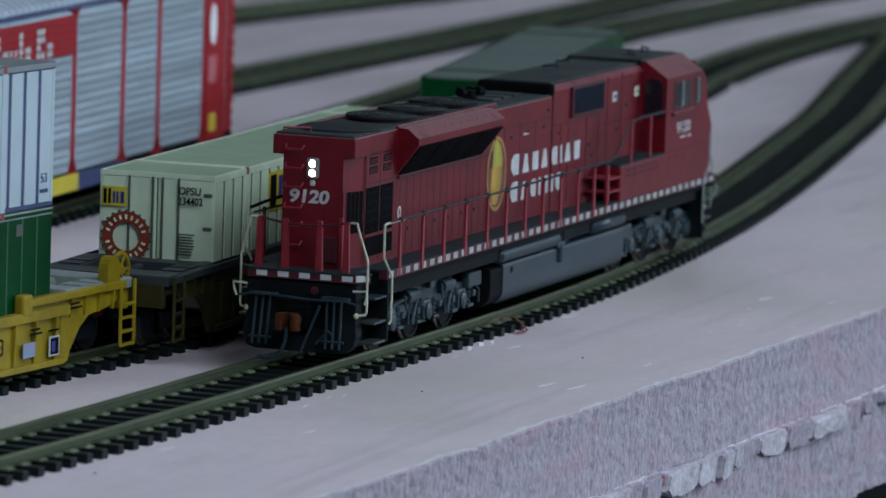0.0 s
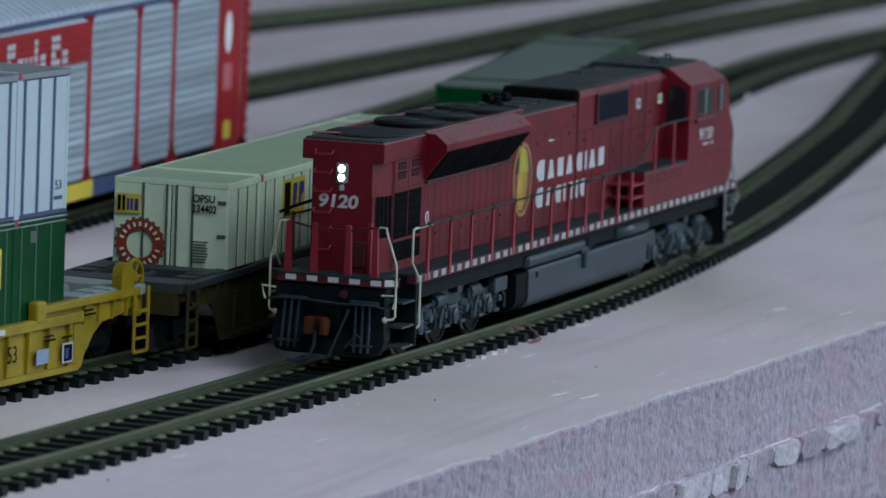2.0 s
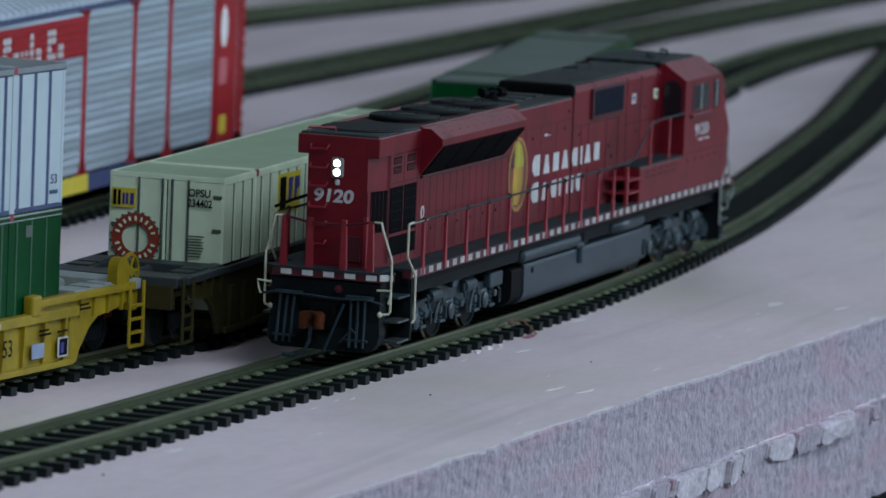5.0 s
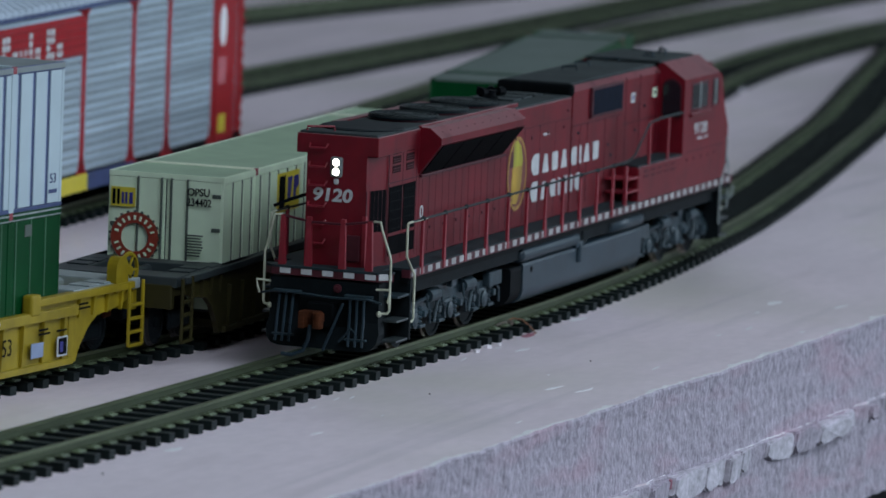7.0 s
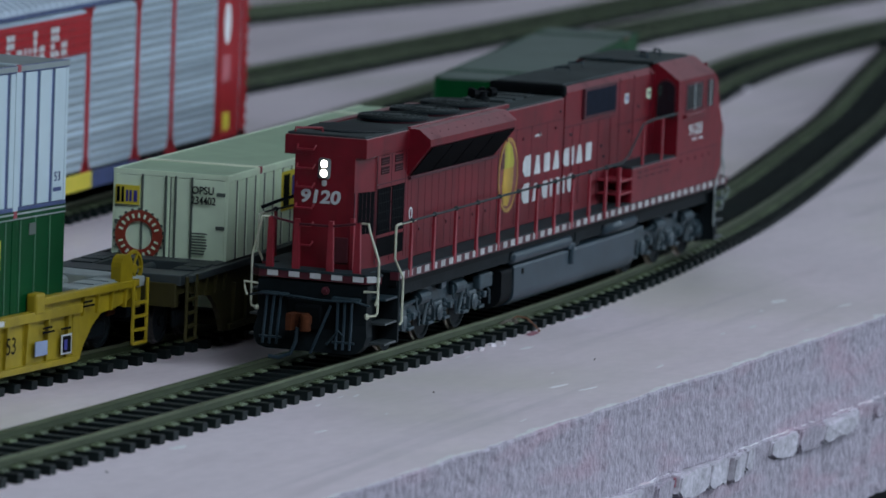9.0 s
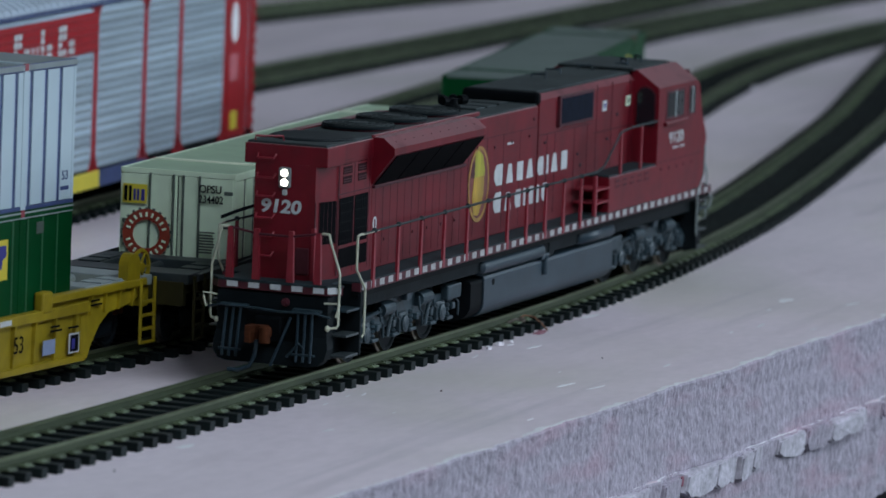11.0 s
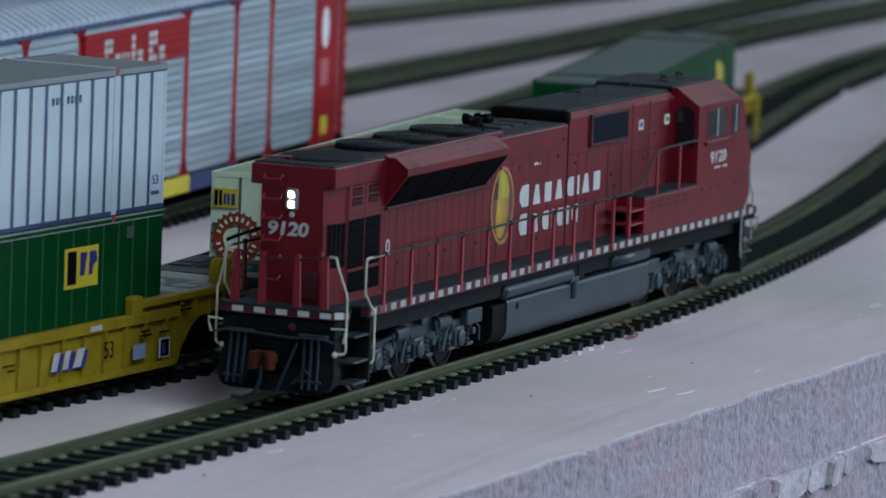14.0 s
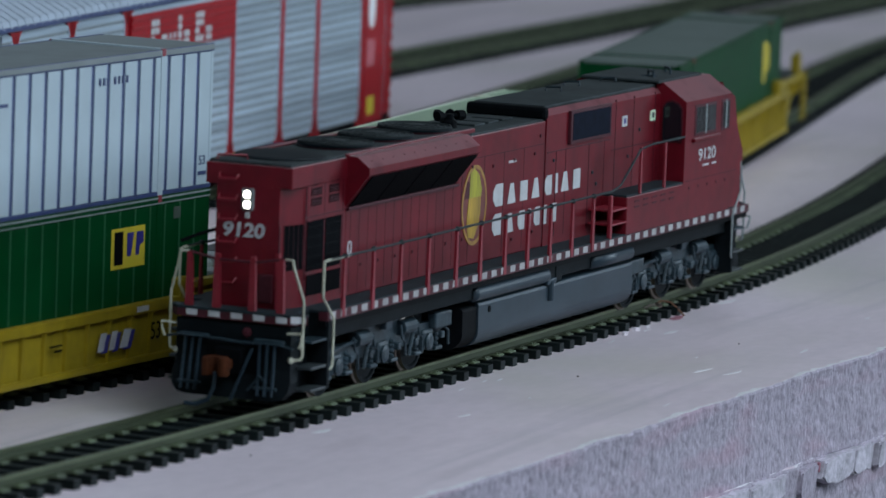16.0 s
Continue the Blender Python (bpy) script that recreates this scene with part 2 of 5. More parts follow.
def lathe(bm, prof, centre, axis="z", seg=24, closed=False):
    """A turned body: prof is (radius, height) pairs along the axis."""
    c, rings = Vector(centre), []
    for r, h in prof:
        ring = []
        for k in range(seg):
            a = 2 * math.pi * k / seg
            u, v = r * math.cos(a), r * math.sin(a)
            ring.append(bm.verts.new(c + Vector({"z": (u, v, h), "y": (u, h, v), "x": (h, u, v)}[axis])))
        rings.append(ring)
    for a, b in zip(rings, rings[1:]):
        for k in range(seg):
            bm.faces.new((a[k], a[(k + 1) % seg], b[(k + 1) % seg], b[k]))
    if closed:
        for k in range(seg):
            bm.faces.new((rings[-1][k], rings[-1][(k + 1) % seg], rings[0][(k + 1) % seg], rings[0][k]))
    else:
        bm.faces.new(rings[0]), bm.faces.new(rings[-1])
    return bm


def finish(name, bm, material, sx=1.0, smooth=False):
    bmesh.ops.scale(bm, vec=(MM * sx, MM, MM), verts=bm.verts)
    bmesh.ops.recalc_face_normals(bm, faces=bm.faces)
    me = bpy.data.meshes.new(name)
    bm.to_mesh(me)
    bm.free()
    me.materials.append(material)
    if smooth:
        me.shade_smooth()
    return me


def part(name, bm, material, parent=None, label="", sx=None, smooth=False):
    """Links a bmesh as one mesh object under a thing or a part."""
    if sx is None:
        sx = SX.get(parent, 1.0)
    ob = new(name, finish(name, bm, material, sx, smooth))
    ob.parent = parent
    SX[ob] = sx
    return tagged(ob, label) if label else ob


SX = {}
B = bmesh.new


def writing(name, text, size, m, material, parent, bold=0.0, wide=1.0, slant=0.0):
    """Flat lettering in the built-in font, its lower left corner at the pose m (metres)."""
    cu = bpy.data.curves.new(name, "FONT")
    cu.body, cu.size, cu.extrude, cu.offset = text, size * MM, 0.00004, bold * MM
    tmp = bpy.data.objects.new(name, cu)
    me = bpy.data.meshes.new_from_object(tmp)
    bpy.data.objects.remove(tmp)
    me.transform(m @ Matrix(((wide, slant, 0, 0), (0, 1, 0, 0), (0, 0, 1, 0), (0, 0, 0, 1))))
    me.materials.clear()
    me.materials.append(material)
    ob = new(name, me)
    ob.parent = parent
    return ob


def facing(x, y, z, rz=0):
    """The pose of upright lettering on a side that faces -y (rz 0) or -x (rz -90), millimetres."""
    return pose(x * MM, y * MM, z * MM, 90, 0, rz)


# ---- room and table ----


def plain(name, x0, x1, y0, y1, z0, z1, material, label, cat):
    return tagged(part(name, box(B(), x0, x1, y0, y1, z0, z1), material), label, cat, kind="structure")


plain("floor", -2600, 4600, -2700, 3400, -1000, -950, M_FLOOR, "plain grey painted room floor", "floor")
plain("ceiling", -2600, 4600, -2700, 3400, 1500, 1550, M_WALL, "plain grey ceiling of the room", "ceiling")
plain("wall_west", -2650, -2600, -2700, 3400, -950, 1500, M_WALL, "plain grey wall behind the camera", "wall")
plain("wall_east", 4600, 4650, -2700, 3400, -950, 1500, M_WALL, "plain grey far wall", "wall")
plain("wall_north", -2600, 4600, 3400, 3450, -950, 1500, M_WALL, "plain grey side wall", "wall")
south = B()
box(south, -2600, 1000, -2750, -2700, -950, 1500)
box(south, 3400, 4600, -2750, -2700, -950, 1500)
box(south, 1000, 3400, -2750, -2700, -950, 150)
box(south, 1000, 3400, -2750, -2700, 1350, 1500)
tagged(part("wall_south", south, M_WALL), "plain grey wall with a wide window opening", "wall", kind="structure")

FOAM, JOINT, LOW = -4.6, -25.9, -52.0


def edge_y(x):
    return -73.0 - 0.045 * (x + 40)


def wob(x, s, seed):
    return noise.noise(Vector((x / s, seed * 7.3, seed * 1.7)))


def slab(name, z1, z0, out, amp, seed, rim, label):
    """One foam board: flat top, and a torn or sawn front edge."""
    bm = B()
    xs = list(np.concatenate([np.arange(-900, -260, 20), np.arange(-260, 330, 1.6), np.arange(330, 2000, 40)]))
    zs = [z1, z1 - 0.5, z1 - 1.4] + list(np.linspace(z1 - 2.6, z0 + 1.2, 13)) + [z0]
    rows_ = []
    for x in xs:
        e = edge_y(x) - out + 1.6 * wob(x, 40, seed) + amp * wob(x, 6, seed + 1) + 0.5 * amp * wob(x, 2.9, seed + 2) + 0.9 * (amp > 1.5) * abs(wob(x, 11, seed + 5)) * 3
        col = [bm.verts.new((x, 1500, z1)), bm.verts.new((x, e + 30, z1)), bm.verts.new((x, e + max(0.5, 1.3 + 2.0 * wob(x, 14, 12) + 1.2 * wob(x, 4, 12)), z1)), bm.verts.new((x, e + 0.4, z1 + 0.1 * wob(x, 3, 9)))]
        for k, z in enumerate(zs[1:]):
            lean = 0.1 * min(k, 5)
            rough = 0.35 * noise.noise(Vector((x / 2.2, z / 2.0, seed))) + 0.25 * amp * noise.noise(Vector((x / 6, z / 5, seed)))
            col.append(bm.verts.new((x, e + lean + rough, z)))
        rows_.append(col)
    for a, b in zip(rows_, rows_[1:]):
        for k in range(len(a) - 1):
            f = bm.faces.new((a[k], b[k], b[k + 1], a[k + 1]))
            # slot 2, the pale strip at the top edge, paints in a rim highlight
            f.material_index = 0 if k < 2 else 2 if k < 3 + rim else 1
        bm.faces.new((a[-1], b[-1], b[0], a[0])).material_index = 1
    bm.faces.new(rows_[0]), bm.faces.new(rows_[-1])
    ob = part(name, bm, M_FOAMTOP)
    ob.data.materials.append(M_FOAMCUT)
    ob.data.materials.append(M_SCUFF_RIM)
    return tagged(ob, label, "foam board", kind="structure")


slab("foam_board_upper", FOAM, JOINT, 0, 0.9, 1, 0, "pinkish foam insulation board with a rough cut edge")
slab("foam_board_lower", JOINT - 0.02, LOW, 0.1, 1.4, 4, 0, "pinkish lower foam board with a torn rim")
lower = bpy.data.objects["foam_board_lower"]
flakes = random.Random(7)
x = -60.0
while x < 260:
    small = 1.0 if x < 150 else 0.6
    w, h = flakes.uniform(9, 22) * small, flakes.uniform(4.6, 7.6) * small
    top_z, y0 = JOINT - flakes.uniform(0.05, 0.9), edge_y(x) - flakes.uniform(1.7, 2.7) * (0.6 + 0.4 * small)
    tip, n = flakes.uniform(-0.5, 0.5), 7
    pts = [(x, top_z - h * flakes.uniform(0.7, 0.95)), (x + flakes.uniform(0, 1), top_z + min(tip, 0)), (x + 0.5 * w, top_z), (x + w - flakes.uniform(0, 1.2), top_z - max(tip, 0))]
    pts += [(x + w * (1 - k / n) + flakes.uniform(-0.4, 0.4), top_z - h + flakes.uniform(-0.9, 0.9)) for k in range(n)]
    bm = prism(B(), pts, y0, edge_y(x) + 3, "y")
    lean = flakes.uniform(-0.12, 0.12)
    for v in bm.verts:
        if v.co.y < y0 + 0.01:
            v.co.y += lean * (v.co.x - x) + 0.1 * (top_z - v.co.z) + flakes.uniform(-0.25, 0.25)
    front = {v for v in bm.verts if v.co.y < edge_y(x)}
    bmesh.ops.bevel(bm, geom=[e for e in bm.edges if all(v in front for v in e.verts)], offset=0.55, segments=2, affect="EDGES")
    part("torn_flake", bm, M_CHUNK if flakes.random() < 0.75 else M_FOAMCUT, lower, "torn pale foam flake")
    if flakes.random() < 0.5:
        part("torn_flake", box(B(), x + w + 0.1, x + w + 1.6, edge_y(x) - 1.4, edge_y(x) + 2, top_z - 2.6, top_z - 0.2, 0.3), M_PINK, lower, "bare pink sliver between torn flakes")
    x += w + (flakes.uniform(-0.6, 0.9) if x < 150 else flakes.uniform(2, 12))
bench = tagged(new("bench"), "plain wooden bench under the foam boards", "bench")
part("bench_top", box(B(), -880, 1980, -40, 1480, LOW - 18, LOW), M_WOOD, bench)
for x in (-850, 1900):
    for y in (-20, 1400):
        part("leg", box(B(), x, x + 60, y, y + 60, -950, LOW - 18), M_WOOD, bench)

# ---- tracks ----


def curve(points):
    """A smooth centre line through rough points: even steps in x, averaged twice."""
    px, py = zip(*points)
    xs = np.arange(px[0], px[-1] + 1, 2.5)
    ys = np.interp(xs, px, py)
    for _ in range(2):
        ys = np.convolve(np.pad(ys, 16, mode="reflect", reflect_type="odd"), np.ones(33) / 33, "valid")
    return xs, ys


def along(line, step):
    """Places and headings at even distances along a centre line."""
    xs, ys = line
    s = np.concatenate([[0], np.cumsum(np.hypot(np.diff(xs), np.diff(ys)))])
    at = np.arange(0, s[-1], step)
    x, y = np.interp(at, s, xs), np.interp(at, s, ys)
    return list(zip(x, y, np.arctan2(np.gradient(y), np.gradient(x))))


RAIL_PROFILE = [(-0.9, -2.5), (0.9, -2.5), (0.9, -2.25), (0.25, -1.95), (0.25, -0.75), (0.45, -0.6), (0.45, -0.1), (0.32, 0), (-0.32, 0), (-0.45, -0.1), (-0.45, -0.6), (-0.25, -0.75), (-0.25, -1.95), (-0.9, -2.25)]


def tie_mesh():
    bm = B()
    box(bm, -1.35, 1.35, -15, 15, FOAM, -2.5, 0.12)
    me = finish("tie", bm, M_TIE)
    me.materials.append(M_PLATE)
    bm = bmesh.new()
    bm.from_mesh(me)
    for y in (-8.8, 8.8):
        a = len(bm.faces)
        box(bm, -1.6 * MM, 1.6 * MM, (y - 2.7) * MM, (y + 2.7) * MM, -2.5 * MM, -2.15 * MM)
        for sx in (-0.6, 0.6):
            box(bm, (sx - 0.3) * MM, (sx + 0.3) * MM, (y - 1.9) * MM, (y - 1.1) * MM, -2.15 * MM, -1.85 * MM)
            box(bm, (sx - 0.3) * MM, (sx + 0.3) * MM, (y + 1.1) * MM, (y + 1.9) * MM, -2.15 * MM, -1.85 * MM)
        bm.faces.ensure_lookup_table()
        for f in bm.faces[a:]:
            f.material_index = 1
    bmesh.ops.recalc_face_normals(bm, faces=bm.faces)
    bm.to_mesh(me)
    bm.free()
    return me


TIE = tie_mesh()


def track(line, label, single):
    tr = tagged(new("railway_track"), label, "railway track", "model railway tracks")
    spots = along(line, 7.1)
    for side in (-8.75, 8.75):
        bm, rings = B(), []
        for x, y, h in along(line, 6.0):
            c, s = math.cos(h), math.sin(h)
            rings.append([bm.verts.new((x - s * (side + p), y + c * (side + p), z)) for p, z in RAIL_PROFILE])
        n = len(RAIL_PROFILE)
        for a, b in zip(rings, rings[1:]):
            for k in range(n):
                f = bm.faces.new((a[k], a[(k + 1) % n], b[(k + 1) % n], b[k]))
                # polished head, brightened to paint in a highlight; sides darkened as shade
                f.material_index = 1 if RAIL_PROFILE[k][1] > -0.65 and RAIL_PROFILE[(k + 1) % n][1] > -0.65 else 0
        part("rail", bm, M_RAIL, tr).data.materials.append(M_RAILTOP)
    if single:
        for x, y, h in spots:
            t = new("tie", TIE)
            t.parent = tr
            t.matrix_basis = pose(x * MM, y * MM, 0, 0, 0, math.degrees(h) + random.uniform(-1.2, 1.2))
    else:
        bm = B()
        for x, y, h in spots:
            c, s = math.cos(h), math.sin(h)
            vs = []
            for z in (FOAM, -2.5):
                vs.append([bm.verts.new((x + c * u - s * v, y + s * u + c * v, z)) for u, v in ((-1.3, -15), (1.3, -15), (1.3, 15), (-1.3, 15))])
            bm.faces.new(vs[1])
            for k in range(4):
                bm.faces.new((vs[0][k], vs[0][(k + 1) % 4], vs[1][(k + 1) % 4], vs[1][k]))
        tagged(part("tie_row", bm, M_TIE, tr, "row of black plastic ties"), kind="stuff")
    return tr


MAIN = curve([(-420, 32), (-179, 8.4), (-94, 3.6), (-28, 1.9), (9, 0.7), (52, -0.4), (104, -1.7), (151, -1.4), (175, -0.7), (188, -0.2), (222, 1.9), (263, 6.0), (339, 13.6), (443, 29.5), (513, 41.6), (588, 55), (670, 69.5), (798, 97.5), (1010, 142)])
SECOND = curve([(-320, 92), (-139, 69.8), (-46, 59.8), (26, 53), (70, 53), (119, 56), (210, 62.5), (311, 76), (402, 91.4), (494, 107), (720, 148), (812, 161), (900, 167), (1000, 168), (1400, 150)])
THIRD = curve([(-260, 153), (220, 183), (430, 196), (640, 214), (900, 245), (1030, 243), (1220, 236), (1500, 222)])
FOURTH = curve([(100, 289), (610, 289), (850, 286), (1100, 288), (1500, 292)])
FIFTH = curve([(500, 430), (900, 394), (1000, 379), (1200, 352), (1600, 330)])

# ---- containers ----


def emblem_sign(parent, x, y, z, w, h, back=True):
    """A yellow square with plain dark and blue blocks, on a side that faces -y."""
    def slab_of(name, pts, material, holder, d):
        part(name, prism(B(), [(x + u * w, z + v * h) for u, v in pts], y - d, y - 0.1 if back else y, "y"), material, holder)

    if not back:
        mark = part("emblem", prism(B(), [(x, z), (x + 0.4 * w, z), (x + 0.4 * w, z + h), (x, z + h)], y - 0.1, y, "y"), M_LGYEL, parent, "faded yellow block emblem")
        slab_of("yellow_block", [(0.5, 0.2), (0.95, 0.3), (0.95, 0.85), (0.55, 0.95)], M_LGYEL, mark, 0.1)
        return mark
    sign = part("emblem", box(B(), x, x + w, y - 0.1, y, z, z + h), M_LGYEL, parent, "yellow square emblem")
    slab_of("dark_block", [(0.08, 0.1), (0.34, 0.1), (0.34, 0.92), (0.08, 0.92)], M_BLACK, sign, 0.2)
    slab_of("blue_block", [(0.46, 0.28), (0.58, 0.28), (0.66, 0.86), (0.46, 0.86)], M_LGBLUE, sign, 0.2)
    slab_of("blue_block", [(0.72, 0.28), (0.82, 0.28), (0.84, 0.5), (0.96, 0.6), (0.94, 0.86), (0.74, 0.86)], M_LGBLUE, sign, 0.2)
    return sign


def container(label, wall, roof, groove, length=185.5, top=33.3, lines=0.45, rails=None, strips=False, rib_paint=None, flank=None):
    """A ribbed freight container: origin at the floor centre, long axis x."""
    c = tagged(new("freight_container"), label, "container", "freight containers")
    hl, hw = length / 2, 14.9
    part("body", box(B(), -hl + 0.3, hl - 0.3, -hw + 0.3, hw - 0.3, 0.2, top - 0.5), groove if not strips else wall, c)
    rails = rails or groove
    n = 28
    for side in (-1, 1):
        for k in range(n):
            x0 = -hl + 0.25 + k * (length - 0.5) / n
            x1 = x0 + (length - 0.5) / n - lines * 2
            y0, y1 = sorted((side * (hw - 0.4), side * (hw - 0.02)))
            part("side_panel", box(B(), x0 + lines, x1 + lines * 0.6, y0, y1, 1.0, top - 1.8, 0.08), wall, c)
            # the flank's own colour paints in the shaded side of each rib
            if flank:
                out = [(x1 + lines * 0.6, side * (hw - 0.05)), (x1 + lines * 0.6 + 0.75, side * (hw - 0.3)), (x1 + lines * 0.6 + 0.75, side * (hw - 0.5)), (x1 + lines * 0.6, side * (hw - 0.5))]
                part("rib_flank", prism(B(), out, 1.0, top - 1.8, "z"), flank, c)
            # raised ribs in a paler colour, painted as if catching the light
            if strips:
                part("side_rib", box(B(), x0 - 0.3, x0 + 0.3, *sorted((side * (hw - 0.3), side * (hw + 0.12))), 0.9, top - 1.7), groove, c)
        bm = B()
        y0, y1 = sorted((side * (hw - 0.7), side * (hw + 0.1)))
        box(bm, -hl, hl, y0, y1, 0, 0.9, 0.1)
        part("bottom_rail", bm, rails, c)
        bm = B()
        box(bm, -hl, hl, y0, y1, top - 1.7, top, 0.15)
        part("top_rail", bm, rails, c)
        for x in (-70, 70):
            part("lifting_post", box(B(), x - 1.1, x + 1.1, y0 - 0.05, y1 + 0.05, 0, top, 0.1), wall, c)
            part("corner_casting", box(B(), x - 0.8, x + 0.8, y0 - 0.15, y1 + 0.15, top - 1.5, top + 0.2, 0.1), M_CASTING, c)
    for x in (-1, 1):
        for side in (-1, 1):
            x0, x1 = sorted((x * hl, x * (hl - 1.1)))
            y0, y1 = sorted((side * hw, side * (hw - 1.2)))
            part("corner_post", box(B(), x0, x1, y0, y1, 0, top, 0.15), wall, c)
    bm = B()
    box(bm, -hl + 0.2, hl - 0.2, -hw + 0.6, hw - 0.6, top - 0.7, top - 0.1)
    part("roof", bm, roof, c)
    for x in (-70, 70):
        part("roof_rib", box(B(), x - 1.0, x + 1.0, -hw + 0.4, hw - 0.4, top - 0.2, top + 0.25, 0.1), rib_paint or wall, c, "pale raised roof rib")
    return c


def end_doors(c, wall, line, length=185.5, top=33.3):
    """Door leaves, lock rods and hinges on the end at -x."""
    x = -length / 2
    for y0, y1 in ((-14.2, -0.2), (0.2, 14.2)):
        door = part("door", box(B(), x - 0.15, x + 0.4, y0, y1, 0.9, top - 1.4, 0.12), wall, c)
        for y in ((-1.5, -5.7) if y0 < -1 else (1.0, 7.1)):
            part("lock_rod", tube(B(), [(x - 0.45, y, 0.6), (x - 0.45, y, top - 1.0)], 0.28, 6), line, door)
        for k in range(4):
            z = 3.5 + k * 8.2
            y = y0 if y0 < -1 else y1 - 2.2
            part("hinge", box(B(), x - 0.4, x, y, y + 2.2, z, z + 0.9, 0.08), line, door)
    part("head_rail", box(B(), x - 0.2, x + 0.3, -14.8, 14.8, top - 1.3, top, 0.1), wall, c)


def ground(ob, x, y, z, h):
    ob.matrix_basis = pose(x * MM, y * MM, z * MM, 0, 0, math.degrees(h))
    return ob


def local(x, y, h, u, v):
    return x + u * math.cos(h) - v * math.sin(h), y + u * math.sin(h) + v * math.cos(h)


# ---- well cars ----


def wheelset(parent, x, z=5.2, r=5.2, half=8.9, steel=None):
    bm = B()
    for s in (-1, 1):
        lathe(bm, [(r + 0.6, s * (half - 1.6)), (r + 0.6, s * (half - 1.1)), (r, s * (half - 0.9)), (r - 0.05, s * half), (r - 0.8, s * half), (r - 1.1, s * (half - 0.4)), (1.4, s * (half - 0.3)), (1.2, s * (half + 0.4))], (x, 0, z), "y", 20)
    tube(bm, [(x, -half, z), (x, half, z)], 0.9, 8)
    for f in bm.faces:
        m = f.calc_center_median()
        f.material_index = 0 if math.hypot(m.x - x, m.z - z) > r - 0.3 else 1
    w = part("wheelset", bm, steel or M_DARKSTEEL, parent)
    w.data.materials.append(M_UNDER)
    return w


def well_car(label, paint, deck, plate=True, raised=False, brakes=(-1, 1)):
    """A yellow container well car, long axis x, origin at rail height."""
    c = tagged(new("well_car"), label, "railway car", "container well cars")
    HW, WL, EL = 17.3, 96.0, 128.0
    part("well_floor", box(B(), -WL, WL, -15.2, 15.2, 1.4, 3.4, 0.2), paint, c)
    for s in (-1, 1):
        y0, y1 = sorted((s * 15.3, s * 16.4))
        side = part("side_sheet", box(B(), -WL, WL, y0, y1, 0.6, 15.4 if raised else 13.2, 0.15), paint, c)
        yo0, yo1 = sorted((s * 15.25, s * (HW + 0.3)))
        part("top_chord", box(B(), -WL - 2, WL + 2, yo0, yo1, 15.2 if raised else 11.6, 17.0 if raised else 14.0, 0.25), deck if raised else paint, side)
        part("bottom_chord", box(B(), -WL, WL, yo0, yo1, 0.4, 1.9, 0.2), paint, side)
        n = 21
        for k in range(n):
            x = -WL + 4 + k * (2 * WL - 8) / (n - 1)
            ya, yb = s * 16.3, s * (HW + 0.25)
            bm = prism(B(), [(ya, 1.8), (yb - s * 0.5, 1.8), (yb, 11.8), (ya, 11.8)], x - 0.35, x + 0.35, "x")
            part("rib", bm, paint, side)
        for e in (-1, 1):
            # raised end of the side, sloping down over the truck
            x0 = e * (WL - 18)
            pts = [(x0, 13.8), (x0, 15.8), (e * (EL - 6), 15.8), (e * (EL - 6), 12.6), (e * (EL - 12), 11.2), (e * (EL - 20), 10.4), (e * (WL + 8), 8.0), (e * (WL + 4), 3.5), (e * (WL + 2.5), 0.6), (e * (WL - 1), 0.6), (e * (WL - 1), 13.8)]
            ya, yb = sorted((s * 15.4, s * 16.6))
            part("end_side_sheet", prism(B(), pts, ya, yb, "y"), paint, side)
            ya, yb = sorted((s * 15.2, s * (HW + 0.5)))
            x1, x2 = sorted((x0, e * (EL - 4)))
            part("end_chord", box(B(), x1, x2, ya, yb, 15.2, 17.0, 0.3), deck if raised else paint, side)
            if not raised:
                part("chord_lug", box(B(), x0 - 2.2, x0 + 2.2, ya - 0.1, yb + 0.1, 13.2, 18.2, 0.6), paint, side)
            for k in range(4):
                x = e * (WL + 3 + k * 6.5)
                part("rib", prism(B(), [(s * 16.5, 10.8), (s * 17.2, 10.8), (s * (HW + 0.3), 15.4), (s * 16.5, 15.4)], x - 0.35, x + 0.35, "x"), paint, side)
    for e in (-1, 1):
        x1, x2 = sorted((e * (WL + 1), e * EL))
        plat = part("end_platform", box(B(), x1, x2, -15.3, 15.3, 12.4, 14.8, 0.3), paint, c)
        part("cross_beam", box(B(), *sorted((e * (WL + 1), e * (WL + 8))), -16.6, 16.6, 14.8, 17.3, 0.3), deck, plat, "grey platform beam")
        part("cross_beam", box(B(), *sorted((e * (EL - 9), e * (EL + 0.5))), -16.6, 16.6, 14.8, 17.3, 0.3), deck, plat)
        for s in (-1, 1):
            part("side_beam", box(B(), *sorted((e * (WL + 8), e * (EL - 9))), *sorted((s * 9.5, s * 16.6)), 14.8, 17.1, 0.3), deck, plat)
            for k in range(2):
                xa, xb = sorted((e * (WL + 9.5 + 7 * k), e * (WL + 14.5 + 7 * k)))
                part("grating", box(B(), xa, xb, *sorted((s * 10.2, s * 15.8)), 17.1, 17.5, 0.15), deck, plat)
        part("cushion_rod", tube(B(), [(e * WL, 0, 15.6), (e * EL, 0, 15.6)], 1.2, 10), deck, plat)
        part("end_sill", box(B(), *sorted((e * (EL - 1.5), e * (EL + 0.8))), -15.5, 15.5, 9.6, 15.4, 0.3), paint, c)
        part("centre_sill", box(B(), *sorted((e * WL, e * (EL + 3))), -4, 4, 6.5, 12.4, 0.3), M_UNDER, c)
